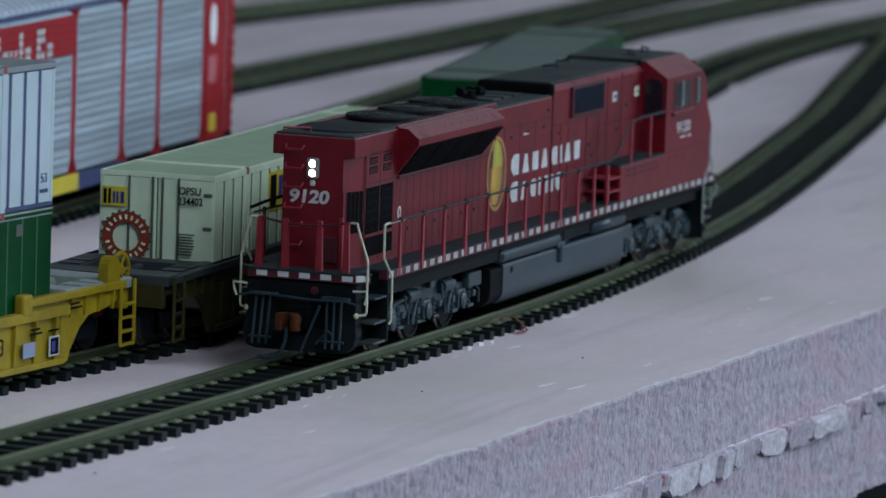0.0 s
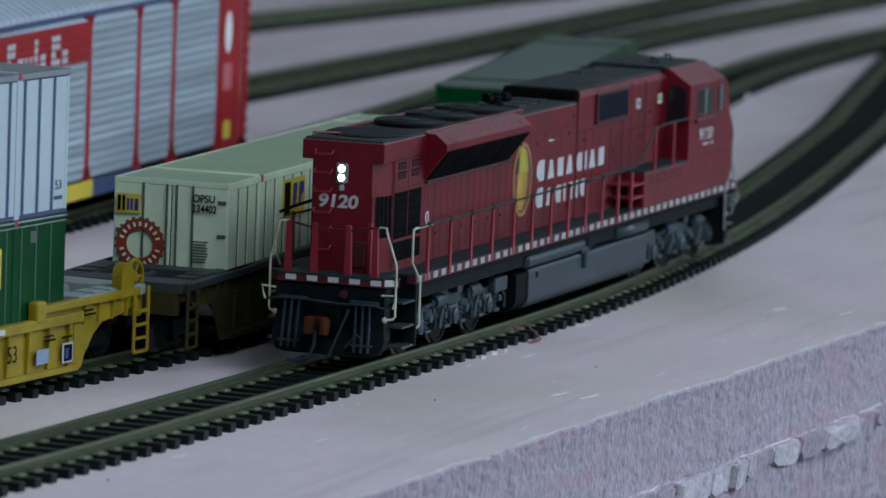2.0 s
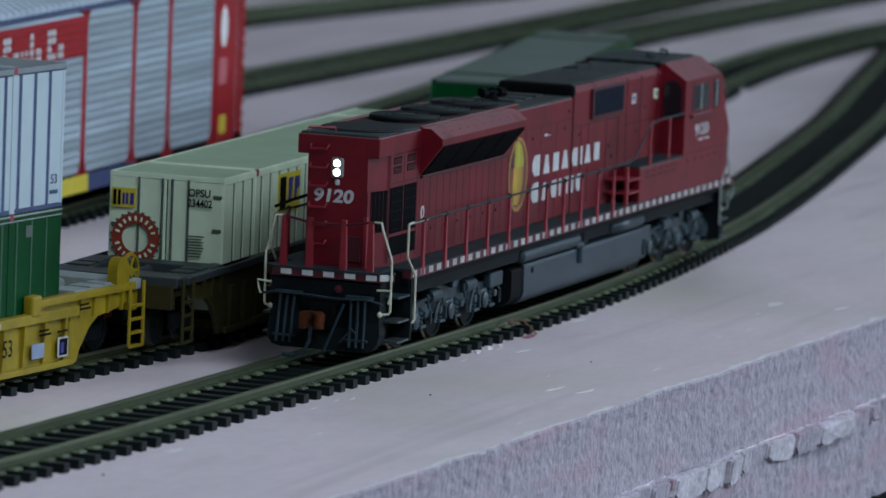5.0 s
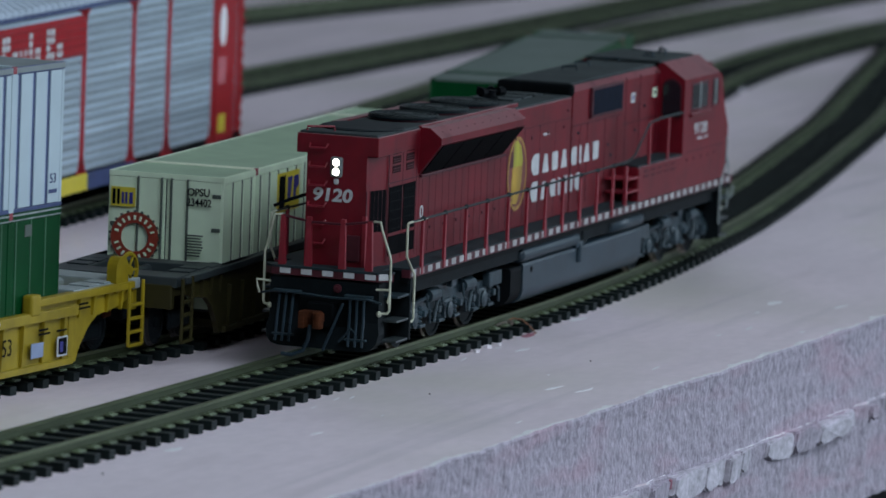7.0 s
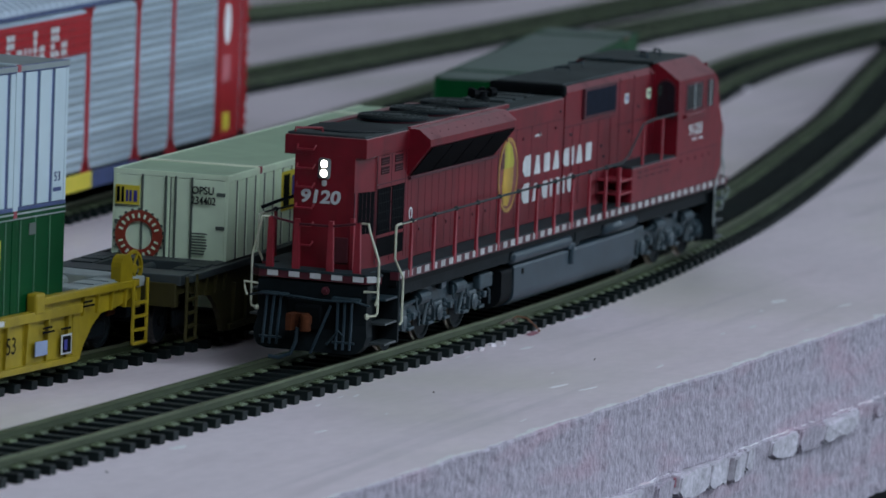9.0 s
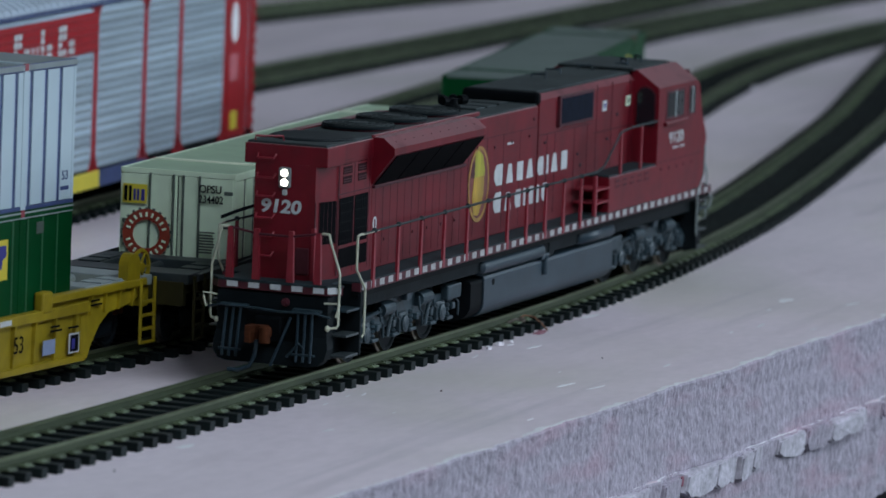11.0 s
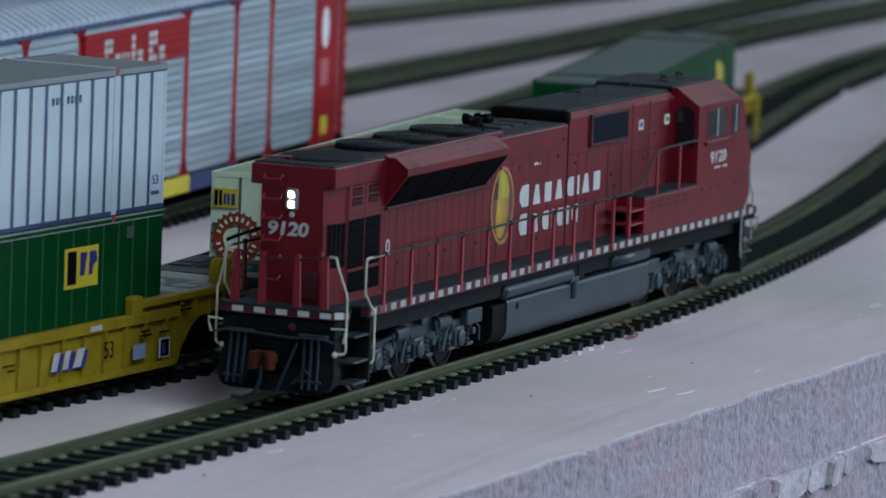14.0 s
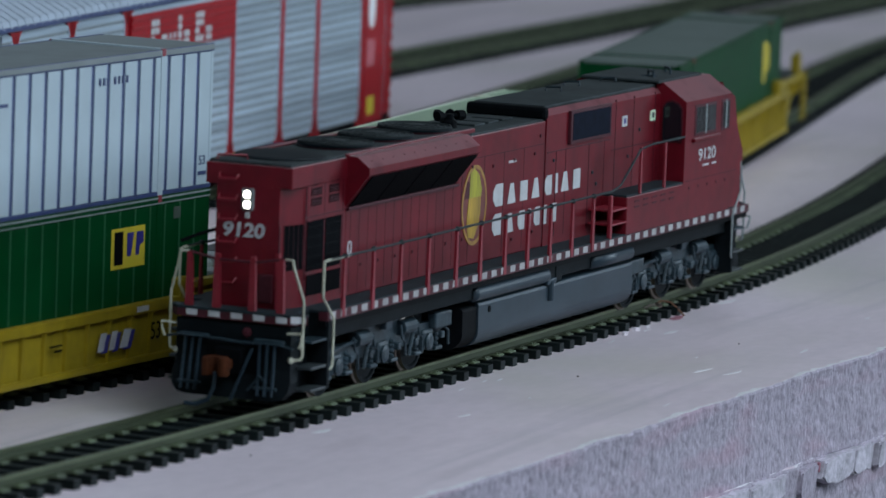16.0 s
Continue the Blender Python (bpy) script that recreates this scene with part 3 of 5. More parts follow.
        part("coupler", box(B(), *sorted((e * (EL + 1), e * (EL + 7.5))), -1.3, 1.3, 7.2, 9.6, 0.4), M_COUPLER, c)
        truck = part("truck", box(B(), *sorted((e * (WL + 9), e * (WL + 23))), -11.8, -10.4, 3.2, 7.6, 0.8), M_UNDER, c)
        part("side_frame", box(B(), *sorted((e * (WL + 5), e * (WL + 27))), 10.4, 11.8, 3.2, 7.6, 0.8), M_UNDER, truck)
        for x in (e * (WL + 8), e * (WL + 25)):
            wheelset(truck, x)
        for s in (-1, 1):
            lad = part("ladder", tube(B(), [(e * (EL - 7), s * 17.8, 1.8), (e * (EL - 7), s * 17.8, 17)], 0.45, 6), paint, c)
            part("ladder_post", tube(B(), [(e * (EL - 0.5), s * 17.8, 1.8), (e * (EL - 0.5), s * 17.8, 17)], 0.45, 6), paint, lad)
            for z in (1.8, 5.0, 8.2, 11.4):
                part("rung", box(B(), *sorted((e * (EL - 7), e * (EL - 0.5))), s * 17.8 - 0.35, s * 17.8 + 0.35, z - 0.35, z + 0.35), paint, lad)
        # hand brake on the side that faces the outer track
        if e not in brakes:
            continue
        bm = B()
        xc = e * (EL - 3.5)
        lathe(bm, [(4.3, -0.4), (4.6, 0), (4.3, 0.4), (3.7, 0.4), (3.7, -0.4)], (xc, -15.4, 19.2), "y", 20, True)
        for k in range(3):
            a = k * math.pi / 3
            u, v = 4.0 * math.cos(a), 4.0 * math.sin(a)
            tube(bm, [(xc - u, -15.4, 19.2 - v), (xc + u, -15.4, 19.2 + v)], 0.35, 6)
        lathe(bm, [(1.2, -0.7), (1.2, 0.3)], (xc, -15.4, 19.2), "y", 10)
        brake = part("hand_brake", bm, paint, c, "round hand brake wheel")
        xh = e * (EL - 9.5)
        dome = [(xh - 2.9, 14.8), (xh + 2.9, 14.8)] + [(xh + 2.9 * math.cos(a), 20.4 + 2.9 * math.sin(a)) for a in (k * math.pi / 8 for k in range(9))]
        bm = prism(B(), dome, -17.2, -14.6, "y")
        part("brake_housing", bm, paint, brake, "round-topped brake housing")
    if plate:
        y = -17.35
        for x, w in ((40.4, 4.2), (45.4, 3.8), (50.0, 5.4)):
            shape = [(x, 4.8), (x + w * 0.6, 4.8), (x + w * 0.95, 8.9), (x + 0.35 * w, 8.9)]
            blue = part("blue_block", prism(B(), [(u + 1.7, v - 0.5) for u, v in shape], y - 0.1, y + 0.05, "y"), M_LGBLUE, c)
            part("pale_block", prism(B(), shape, y - 0.2, y - 0.1, "y"), M_WHITE, blue)
        writing("number", "53", 5.6, facing(63.0, y - 0.35, 5.4), M_BLACK, c, wide=0.85)
        part("data_panel", box(B(), 76.6, 82.0, -17.6, -17.4, 3.6, 7.0), M_FLANK, c)
        dp = part("data_panel", box(B(), 88.4, 93, -17.6, -17.4, 2.8, 7.4), M_WHITE, c)
        part("dark_block", box(B(), 88.9, 92.5, -17.68, -17.58, 3.2, 7.0), M_BLACK, dp)
        part("blue_block", box(B(), 89.4, 90.8, -17.74, -17.64, 3.8, 6.2), M_LGBLUE, dp)
        for x, z, w in ((79.8, 8.6, 5), (79.8, 9.6, 4), (88, 8.6, 4.4), (20, 8, 5), (22, 6.8, 3), (98, 12.8, 5), (98, 13.8, 4)):
            part("small_print", box(B(), x, x + w, -17.7, -17.5, z, z + 0.45), M_BLACK, c)
        part("reflector", box(B(), 57, 62, -17.75, -17.55, 12.2, 13.4), M_WHITE, c)
    return c


H1, H2, H3 = -0.10, 0.05, 0.17
C1, C2, C3 = local(-48, 45.7, H1, -92.75, 14.9), local(27.2, 36.5, H2, 92.75, 14.9), local(313.75, 61.2, H3, 92.75, 14.9)
near_car = ground(well_car("bright yellow container well car with black lettering", M_YELLOW, M_DECK), *C1, 0, H1)
mid_car = ground(well_car("dark olive-yellow well car with grey platform", M_OLIVE, M_GRATE, False, True, (1,)), *C2, 0, H2)
far_car = ground(well_car("yellow well car under a green container", M_YELLOW, M_GRATE, False), *C3, 0, H3)

green = ground(container("dark green ribbed container in a yellow well car", M_CGREEN, M_CGREEN, M_CGREENR, lines=0.2, strips=True, rails=M_CGREEN), *C1, 4.0, H1)
for z, h in ((32.6, 0.4), (31.5, 0.25)):
    part("pale_line", box(B(), -92.6, 92.6, -15.12, -14.95, z, z + h), M_DECK, green, "thin pale line along the top rail")
emblem_sign(green, 92.75 - 43.5, -14.95, 18.2, 14.6, 9.2)
part("placard", box(B(), 76.5, 79.5, -15.05, -14.9, 27.5, 30.2), M_CTANLINE, green)
part("placard", box(B(), -9, -3.5, -15.05, -14.9, 23, 27), M_WHITE, green)
# navy body and rails stand in for shade between the white panels
white = ground(container("white ribbed container with shade painted navy in its grooves, stacked on top", M_CWHITE, M_CGREY, M_CBLUE, lines=0.7, rails=M_CBLUE, flank=M_FLANK), *C1, 37.4, H1)
part("upper_rail", box(B(), -92.75, 92.75, -15.05, -14.2, 31.9, 33.2, 0.1), M_CGREY, white, "grey upper rail")
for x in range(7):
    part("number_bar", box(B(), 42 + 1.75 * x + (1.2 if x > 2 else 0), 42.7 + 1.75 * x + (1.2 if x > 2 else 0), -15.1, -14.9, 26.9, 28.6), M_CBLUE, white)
writing("number", "53", 3.1, facing(87.0, -15.0, 5.6), M_CBLUE, white)
part("small_print", box(B(), 86.8, 90.4, -15.02, -14.9, 3.2, 4.1), M_CBLUE, white)
part("small_print", box(B(), 0, 4, -15.02, -14.9, 25.0, 25.8), M_CBLUE, white)

tan = ground(container("pale cream-green container with a round emblem", M_CTAN, M_CTANROOF, M_CTANLINE, lines=0.7, rails=M_CTAN, rib_paint=M_RIB), *C2, 4.3, H2)
end_doors(tan, M_CTAN, M_CTANLINE)
emblem_sign(tan, -92.75 + 38.5, -14.95, 20.8, 16.5, 9.8)
XE = -92.75 - 0.75
sgn = part("emblem", box(B(), XE - 0.1, XE, 7.7, 14.0, 24.7, 29.4), M_LGYEL, tan, "yellow oblong emblem")
for y0, y1, z0, z1 in ((12.8, 13.6, 25.2, 28.9), (11.7, 12.4, 25.2, 28.9)):
    part("dark_block", box(B(), XE - 0.2, XE - 0.1, y0, y1, z0, z1), M_BLACK, sgn)
for y0, y1, z0, z1 in ((10.6, 11.2, 25.4, 28.2), (9.7, 10.3, 25.4, 28.2), (8.3, 9.2, 25.4, 28.2)):
    part("blue_block", box(B(), XE - 0.2, XE - 0.1, y0, y1, z0, z1), M_LGBLUE, sgn)
RY, RZ = 7.6, 17.3
ring = part("round_emblem", lathe(B(), [(3.5, -0.15), (6.2, -0.15), (6.2, 0.1), (3.5, 0.1)], (XE, RY, RZ), "x", 40, True), M_LGRED, tan, "orange-red ring emblem with pale blocks")
for k in range(20):
    if k % 10 == 9:
        continue
    a = 2 * math.pi * (k + 6) / 20
    bm = box(B(), -0.25, 0, -0.26, 0.26, -0.55, 0.55)
    bmesh.ops.rotate(bm, cent=(0, 0, 0), matrix=Matrix.Rotation(-a, 3, "X"), verts=bm.verts)
    bmesh.ops.translate(bm, vec=(XE - 0.1, RY + 4.85 * math.sin(a), RZ + 4.85 * math.cos(a)), verts=bm.verts)
    part("pale_block", bm, M_CTAN, ring)
for k in range(22):
    a = 2 * math.pi * k / 22
    bm = box(B(), -0.2, 0.0, -0.35, 0.35, -0.25, 0.25)
    bmesh.ops.rotate(bm, cent=(0, 0, 0), matrix=Matrix.Rotation(-a, 3, "X"), verts=bm.verts)
    bmesh.ops.translate(bm, vec=(XE - 0.05, RY + 6.4 * math.sin(a), RZ + 6.4 * math.cos(a)), verts=bm.verts)
    part("dark_block", bm, M_CTANLINE, ring)
writing("lettering", "OPSU", 2.6, facing(XE - 0.05, -5.7, 28.5, -90), M_BLACK, tan, bold=0.05, wide=0.9)
writing("number", "234402", 2.6, facing(XE - 0.05, -5.6, 26.0, -90), M_BLACK, tan, bold=0.05, wide=0.82)
for k in range(8):
    part("small_print", box(B(), XE - 0.08, XE + 0.02, -10.4 + random.uniform(0, 1.2), -5.8, 13.7 + 0.7 * k, 14.05 + 0.7 * k), M_CTANLINE, tan)

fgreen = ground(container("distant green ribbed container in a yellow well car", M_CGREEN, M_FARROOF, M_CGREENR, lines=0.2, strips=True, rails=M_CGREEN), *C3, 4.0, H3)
emblem_sign(fgreen, 92.75 - 36, -14.95, 15, 12, 13, False)

# ---- enclosed car-carrying rail car ----
HA = 0.06
CA = local(220, 165, HA, -6, 17.6)
rack = tagged(new("auto_rack_car"), "silver-sided auto rack car with bright red ends", "railway car")
part("core", box(B(), -150, 150, -16.6, 16.6, 11, 57), M_SILVER, rack)
part("flat_deck", box(B(), -155, 155, -17.2, 17.2, 8.0, 11.0, 0.3), M_BLACK, rack)
part("side_sill", box(B(), -80, 22, -17.9, -17.0, 5.6, 10.4, 0.2), M_LGYEL, rack, "yellow side sill")
part("blue_sill", box(B(), 22.2, 60, -17.9, -17.0, 5.6, 10.4, 0.2), M_CBLUE, rack, "dark blue side sill")
for s in (-1, 1):
    posts = [-140, -102, -63, 18, 58, 88, 128]
    ya, yb = sorted((s * 16.5, s * 17.35))
    for x in posts:
        part("post", box(B(), x - 1.9, x + 1.9, ya, yb, 9.5, 57.6, 0.3), M_ARED, rack)
        part("stile", box(B(), x - 2.9, x + 2.9, *sorted((s * 16.5, s * 17.27)), 10.8, 56.6), M_SILVER, rack)
        part("post_cap", prism(B(), [(x - 6.5, 58.4), (x + 6.5, 58.4), (x + 4.2, 57.2), (x + 2.6, 56.0), (x + 1.7, 53.8), (x - 1.7, 53.8), (x - 2.6, 56.0), (x - 4.2, 57.2)], ya, yb + (0.1 if s > 0 else 0), "y"), M_ARED, rack)
        part("post_foot", prism(B(), [(x - 5.5, 9.2), (x + 5.5, 9.2), (x + 3.4, 11.0), (x + 1.8, 14.6), (x - 1.8, 14.6), (x - 3.4, 11.0)], ya, yb, "y"), M_ARED, rack)
    ends = [-150] + posts
    for a, b in zip(ends, ends[1:]):
        panel = part("side_panel", box(B(), a + 1.1, b - 1.1, *sorted((s * 16.5, s * 17.0)), 10.8, 56.6), M_CGREY, rack)
        z = 11.2
        while z < 56:
            bm = prism(B(), [(s * 16.95, z), (s * 17.27, z + 0.3), (s * 17.22, z + 1.5), (s * 16.95, z + 1.9)], a + 1.0, b - 1.0, "x")
            part("slat", bm, M_SILVER, panel)
            z += 2.42
    ya, yb = sorted((s * 16.4, s * 17.6))
    part("end_side", box(B(), 129, 147, ya, yb, 9.5, 58.5, 0.3), M_ARED, rack, "bright red end panel")
    part("upper_edge", box(B(), -152, 152, *sorted((s * 16.8, s * 18.0)), 57.4, 58.8, 0.2), M_CBLUE, rack, "dark roof edge")
sign = part("name_board", box(B(), -62, 17, -18.0, -17.4, 44.6, 55.8, 0.1), M_ARED, rack, "red name board with pale blocks")
for k in range(5):
    z = 45.0 + 2.2 * k
    part("board_rib", prism(B(), [(-17.95, z), (-18.3, z + 0.4), (-18.25, z + 1.3), (-17.95, z + 1.7)], -61.5, 16.5, "x"), M_ARED, sign)
x = -48
for w, rows_, wide in ((6.2, 4, 2), (4.2, 2, 2), (5.2, 2, 3), (3.0, 4, 1), (4.2, 2, 2), (1.6, 0, 0), (6.6, 4, 2), (4.4, 2, 2)):
    for k in range(rows_):
        for j in range(wide):
            if (k == 1 and rows_ == 4 and j == 1) or (rows_ == 2 and k == 1 and j == 1 and wide == 3):
                continue
            x0 = x + j * w / wide
            z = 45.3 + 2.2 * k
            part("pale_block", box(B(), x0, x0 + 0.78 * w / wide, -18.5, -18.2, z, z + 1.75, 0.14), M_WHITE, sign)
    x += w + 1.5
o = part("oval_mark", lathe(B(), [(1, -0.15), (1, 0.15)], (0, 0, 0), "y", 24), M_SCUFF_RIM, rack)
o.data.transform(Matrix.Translation((0.1345, -0.0177, 0.0445)) @ Matrix.Diagonal((2.9, 1, 6.2, 1)))
part("pale_mark", box(B(), 131, 138, -17.75, -17.6, 27, 35), mat("faded_pink_mark", (0.5, 0.12, 0.14), 0.5), rack)
part("yellow_mark", box(B(), 132.5, 138.5, -17.75, -17.6, 12.2, 17.6), M_LGYEL, rack)
part("end_wall", box(B(), 147, 152, -15.5, 15.5, 9, 57, 0.4), M_ARED, rack, "red end doors")
for y in (-16.4, -14.6):
    part("end_stile", box(B(), 150.5, 155, y - 0.6, y + 0.6, 8, 57, 0.2), M_ARED, rack)
for k in range(14):
    part("end_rung", box(B(), 153.6, 154.6, -17.6, -14.6, 9 + 3.5 * k, 10.2 + 3.5 * k), M_ARED, rack)
roof = B()
prism(roof, [(-18, 58.2), (-17.2, 60.2), (-9, 64.6), (0, 66), (9, 64.6), (17.2, 60.2), (18, 58.2)], -152, 152, "x")
roof = part("roof", roof, M_AROOF, rack, "pale ribbed roof")
for k in range(60):
    x = -150 + 5.05 * k
    part("roof_rib", prism(B(), [(-18.05, 58.4), (-17.35, 60.4), (-9.1, 64.8), (0, 66.2), (9.1, 64.8), (17.35, 60.4), (18.05, 58.4)], x, x + 1.2, "x"), M_AROOF, roof)
for e in (-1, 1):
    tr = part("truck", box(B(), e * 115 - 9, e * 115 + 9, -11.5, -10.2, 3, 7.5, 0.8), M_UNDER, rack)
    part("side_frame", box(B(), e * 115 - 9, e * 115 + 9, 10.2, 11.5, 3, 7.5, 0.8), M_UNDER, tr)
    for x in (e * 115 - 10, e * 115 + 10):
        wheelset(tr, x)
ground(rack, *CA, 0, HA)

# ---- the locomotive: x from its long-hood end, scaled a little in length ----
LS = 1.016
loco = tagged(new("model_locomotive"), "red diesel locomotive with white lettering and lit headlights", "locomotive")
SX[loco] = LS
L = 264.0
HW, HH, D = 17.4, 10.2, 21.2

# frame and walkway
frame_part = part("frame", box(B(), 15, L - 13, -15.5, 15.5, 14.5, 18.5, 0.3), M_UNDER, loco)
for s in (-1, 1):
    part("side_sill", box(B(), 13.5, L - 2, *sorted((s * 15.2, s * HW)), 18.9, 20.9, 0.1), M_DKRED, loco)
    # black strip that stands in for the deep shade below the sill
    part("sill_web", box(B(), 13.5, L - 2, *sorted((s * 15.0, s * (HW - 0.5))), 17.6, 18.95), M_BLACK, loco)
    n = 46
    stripes = B()
    for k in range(n):
        x = 14.5 + k * (L - 17) / n
        box(stripes, x, x + 2.75, *sorted((s * (HW - 0.05), s * (HW + 0.09))), 19.3, 20.8)
    part("safety_stripes", stripes, M_STRIPE, loco, "white stripes along the sill")
edge = [(2.2, 13.4), (4.9, 16.3), (6.2, 16.3), (6.2, 12.6), (13.6, 12.6), (13.6, HW - 0.1), (L - 12.2, HW - 0.1), (L - 12.2, 12.6), (L - 4.2, 12.6), (L - 4.2, 16.3), (L - 2.8, 16.3), (L, 13.4)]
part("walkway", prism(B(), edge + [(x, -y) for x, y in reversed(edge)], 20.6, D, "z"), M_WALKWAY, loco)

# end platforms, pilots, couplers and steps
for e, x0 in ((1, 2.4), (-1, L)):
    def X(v):
        return x0 + e * v
    end = part("end_beam", prism(B(), [(X(0), -13.5), (X(3), -16.4), (X(3), 16.4), (X(0), 13.5)], 18.9, D - 0.3, "z"), M_DKRED, loco)
    bm = B()
    for k in range(5):
        y = -13.0 + k * 5.4
        box(bm, *sorted((X(-0.12), X(0.3))), y, y + 2.7, 19.3, 20.8)
    prism(bm, [(X(0.2), -13.7), (X(0.1), -13.9), (X(2.5), -16.2), (X(2.7), -16.0)], 19.3, 20.8, "z")
    part("safety_stripes", bm, M_WHITE, end)
    half = [(13.8, 18.4), (13.8, 9), (14.3, 6.4), (13.9, 4.2), (12.6, 2.7), (10.5, 2.2)]
    bm = prism(B(), half + [(-y, z) for y, z in reversed(half)], *sorted((X(0.5), X(4))), "x")
    for v in bm.verts:
        v.co.x -= e * max(0, 9 - v.co.z) * 0.28
    part("pilot", bm, M_UNDER, loco)
    part("buffer_plate", box(B(), *sorted((X(0.1), X(0.7))), -6.2, 6.2, 6.6, 14.2, 0.2), M_BLACK, loco)
    part("plug", lathe(B(), [(1.0, -0.3 * e), (1.0, 0.6 * e), (0.5, -0.6 * e)], (X(0.3), -3.4, 16.6), "x", 12), M_DKRED, loco)
    for s in (-1, 1):
        part("step_well", box(B(), *sorted((X(3.5), X(12.4))), *sorted((s * 11.8, s * 12.6)), 3.4, 20.5), M_UNDER, loco)
        for k in range(3):
            y = s * (7.2 + 1.75 * k)
            part("air_hose", tube(B(), [(X(-0.4), y, 15.0), (X(-1.1), y, 14.2), (X(-1.7), y + 0.2 * s, 9), (X(-2.5), y + 0.3 * s, 3.4)], 0.34, 6), M_TANK, loco)
        part("hose_clamp", box(B(), *sorted((X(-2.5), X(-1.7))), *sorted((s * 6.4, s * 12.0)), 4.8, 5.3, 0.1), M_TRUCK, loco)
        part("hose_bar", box(B(), *sorted((X(-1.2), X(0.5))), *sorted((s * 5.6, s * 12.6)), 14.7, 15.5, 0.2), M_TRUCK, loco)
    part("cut_lever", tube(B(), [(X(-1.2), -15.2, 14.0), (X(-1.6), -12, 14.8), (X(-1.8), -3, 14.6), (X(-1.8), 3, 15.0), (X(-1.6), 12, 15.2), (X(-1.2), 15.2, 14.4)], 0.3, 6), M_TRUCK, loco)
    part("mu_strut", tube(B(), [(X(-1.6), -5.6, 13.4), (X(-3.0), -1.4, 2.0)], 0.36, 6), M_TANK, loco)
    part("uncoupling_hook", tube(B(), [(X(-2.6), -5.2, 4.4), (X(-2.6), -8.2, 7.8), (X(-2.6), -9.4, 6.6)], 0.26, 6), M_TRUCK, loco)
    part("drawbar_pocket", box(B(), *sorted((X(-2), X(1))), -3.4, 3.4, 7.4, 13.2, 0.4), M_BLACK, loco)
    cp = part("coupler", box(B(), *sorted((X(-4.5), X(0))), -1.2, 1.2, 8.6, 10.8, 0.4), M_COUPLER, loco, "rusty knuckle coupler")
    part("coupler_head", prism(B(), [(X(-4), -1.4), (X(-4), 3.0), (X(-6.4), 3.4), (X(-8.6), 2.8), (X(-8.4), 1.6), (X(-6.2), 1.2), (X(-6.0), -1.4)], 7.8, 11.6, "z"), M_COUPLER, cp)
    part("knuckle", lathe(B(), [(0.9, 7.6), (1.35, 7.9), (1.35, 11.4), (0.9, 11.7)], (X(-6.9), -1.5, 0), "z", 12), M_COUPLER, cp)
    part("trip_pin", tube(B(), [(X(-6.5), 0.6, 8.4), (X(-6.6), 0.9, 5.0), (X(-7.0), 2.0, 2.2), (X(-7.6), 4.6, 1.1), (X(-8.2), 7.0, 1.3)], 0.5, 8), M_TANK, cp)
    for s in (-1, 1):
        # step well beside the pilot
        part("step_plate", box(B(), *sorted((X(11.6), X(12.6))), *sorted((s * 12.5, s * HW)), 4.2, 20.6, 0.1), M_UNDER, loco)
        for z in (4.2, 9.0, 14.8):
            part("step", box(B(), *sorted((X(4), X(11.6))), *sorted((s * 13.0, s * (HW - 0.2))), z, z + 0.55, 0.1), M_GRATE if z < 10 else M_TRUCK, loco)
        # cream stanchions at the corner steps
        part("corner_handrail", tube(B(), [(X(1.5), s * 11.6, 33), (X(1.0), s * 13.4, 33), (X(1.0), s * 13.9, 31), (X(1.9), s * 15.7, 25), (X(1.8), s * 16.0, 24), (X(1.8), s * 16.0, 12.2), (X(1.6), s * 15.7, 11.5), (X(0.8), s * 14.0, 11.3)], 0.3 if e == 1 else 0.26, 8), M_CREAM if e == 1 else M_DECK, loco, "cream corner handrail" if e == 1 else "pale grey corner handrail")
        part("rail_boss", lathe(B(), [(0.5, -0.5), (0.8, 0), (0.5, 0.5)], (X(0.6), s * 13.9, 11.3), "y", 8), M_CREAM, loco)
        part("grab_iron", tube(B(), [(X(-0.5), s * 13.4, 17.2), (X(-0.5), s * 16.9, 17.4), (X(-0.4), s * 16.7, 15.8), (X(-0.2), s * 16.2, 14.2)], 0.28, 6), M_CREAM if e == 1 else M_DECK, loco)
        start = [(X(21), s * HW, 32.4), (X(10), s * HW, 32.4)] if e == 1 else [(X(6), s * (HW - 3), 31.5)]
        part("corner_handrail", tube(B(), start + [ (X(8.6), s * HW, 32.2), (X(8.4), s * HW, 30.8), (X(8.4), s * HW, 24.4), (X(13.2), s * (HW + 0.2), 19.8), (X(13.6), s * (HW + 0.2), 18.8), (X(13.6), s * (HW + 0.2), 9.0), (X(12.6), s * HW, 8.2)], 0.3 if e == 1 else 0.26, 8), M_CREAM if e == 1 else M_DECK, loco, "cream corner handrail" if e == 1 else "pale grey corner handrail")
    for y in (11.2, 4.6, -4.0, -10.8):
        part("end_post", prism(B(), [(y - 0.9, D - 0.4), (y + 0.9, D - 0.4), (y + 0.55, 33), (y - 0.55, 33)], *sorted((X(0.6), X(1.5))), "x"), M_POST, loco)
    part("end_rail", tube(B(), [(X(1.0), 11.4, 33), (X(1.0), 4.5, 31.8), (X(1.0), -4, 31.8), (X(1.0), -11.4, 33)], 0.33, 6), M_DKRED, loco)
    part("chain_rail", tube(B(), [(X(2.0), 14.2, 34.8), (X(4.5), 11.4, 36.2), (X(7.8), 8.4, 37.4)], 0.42, 6), M_BLACK, loco)

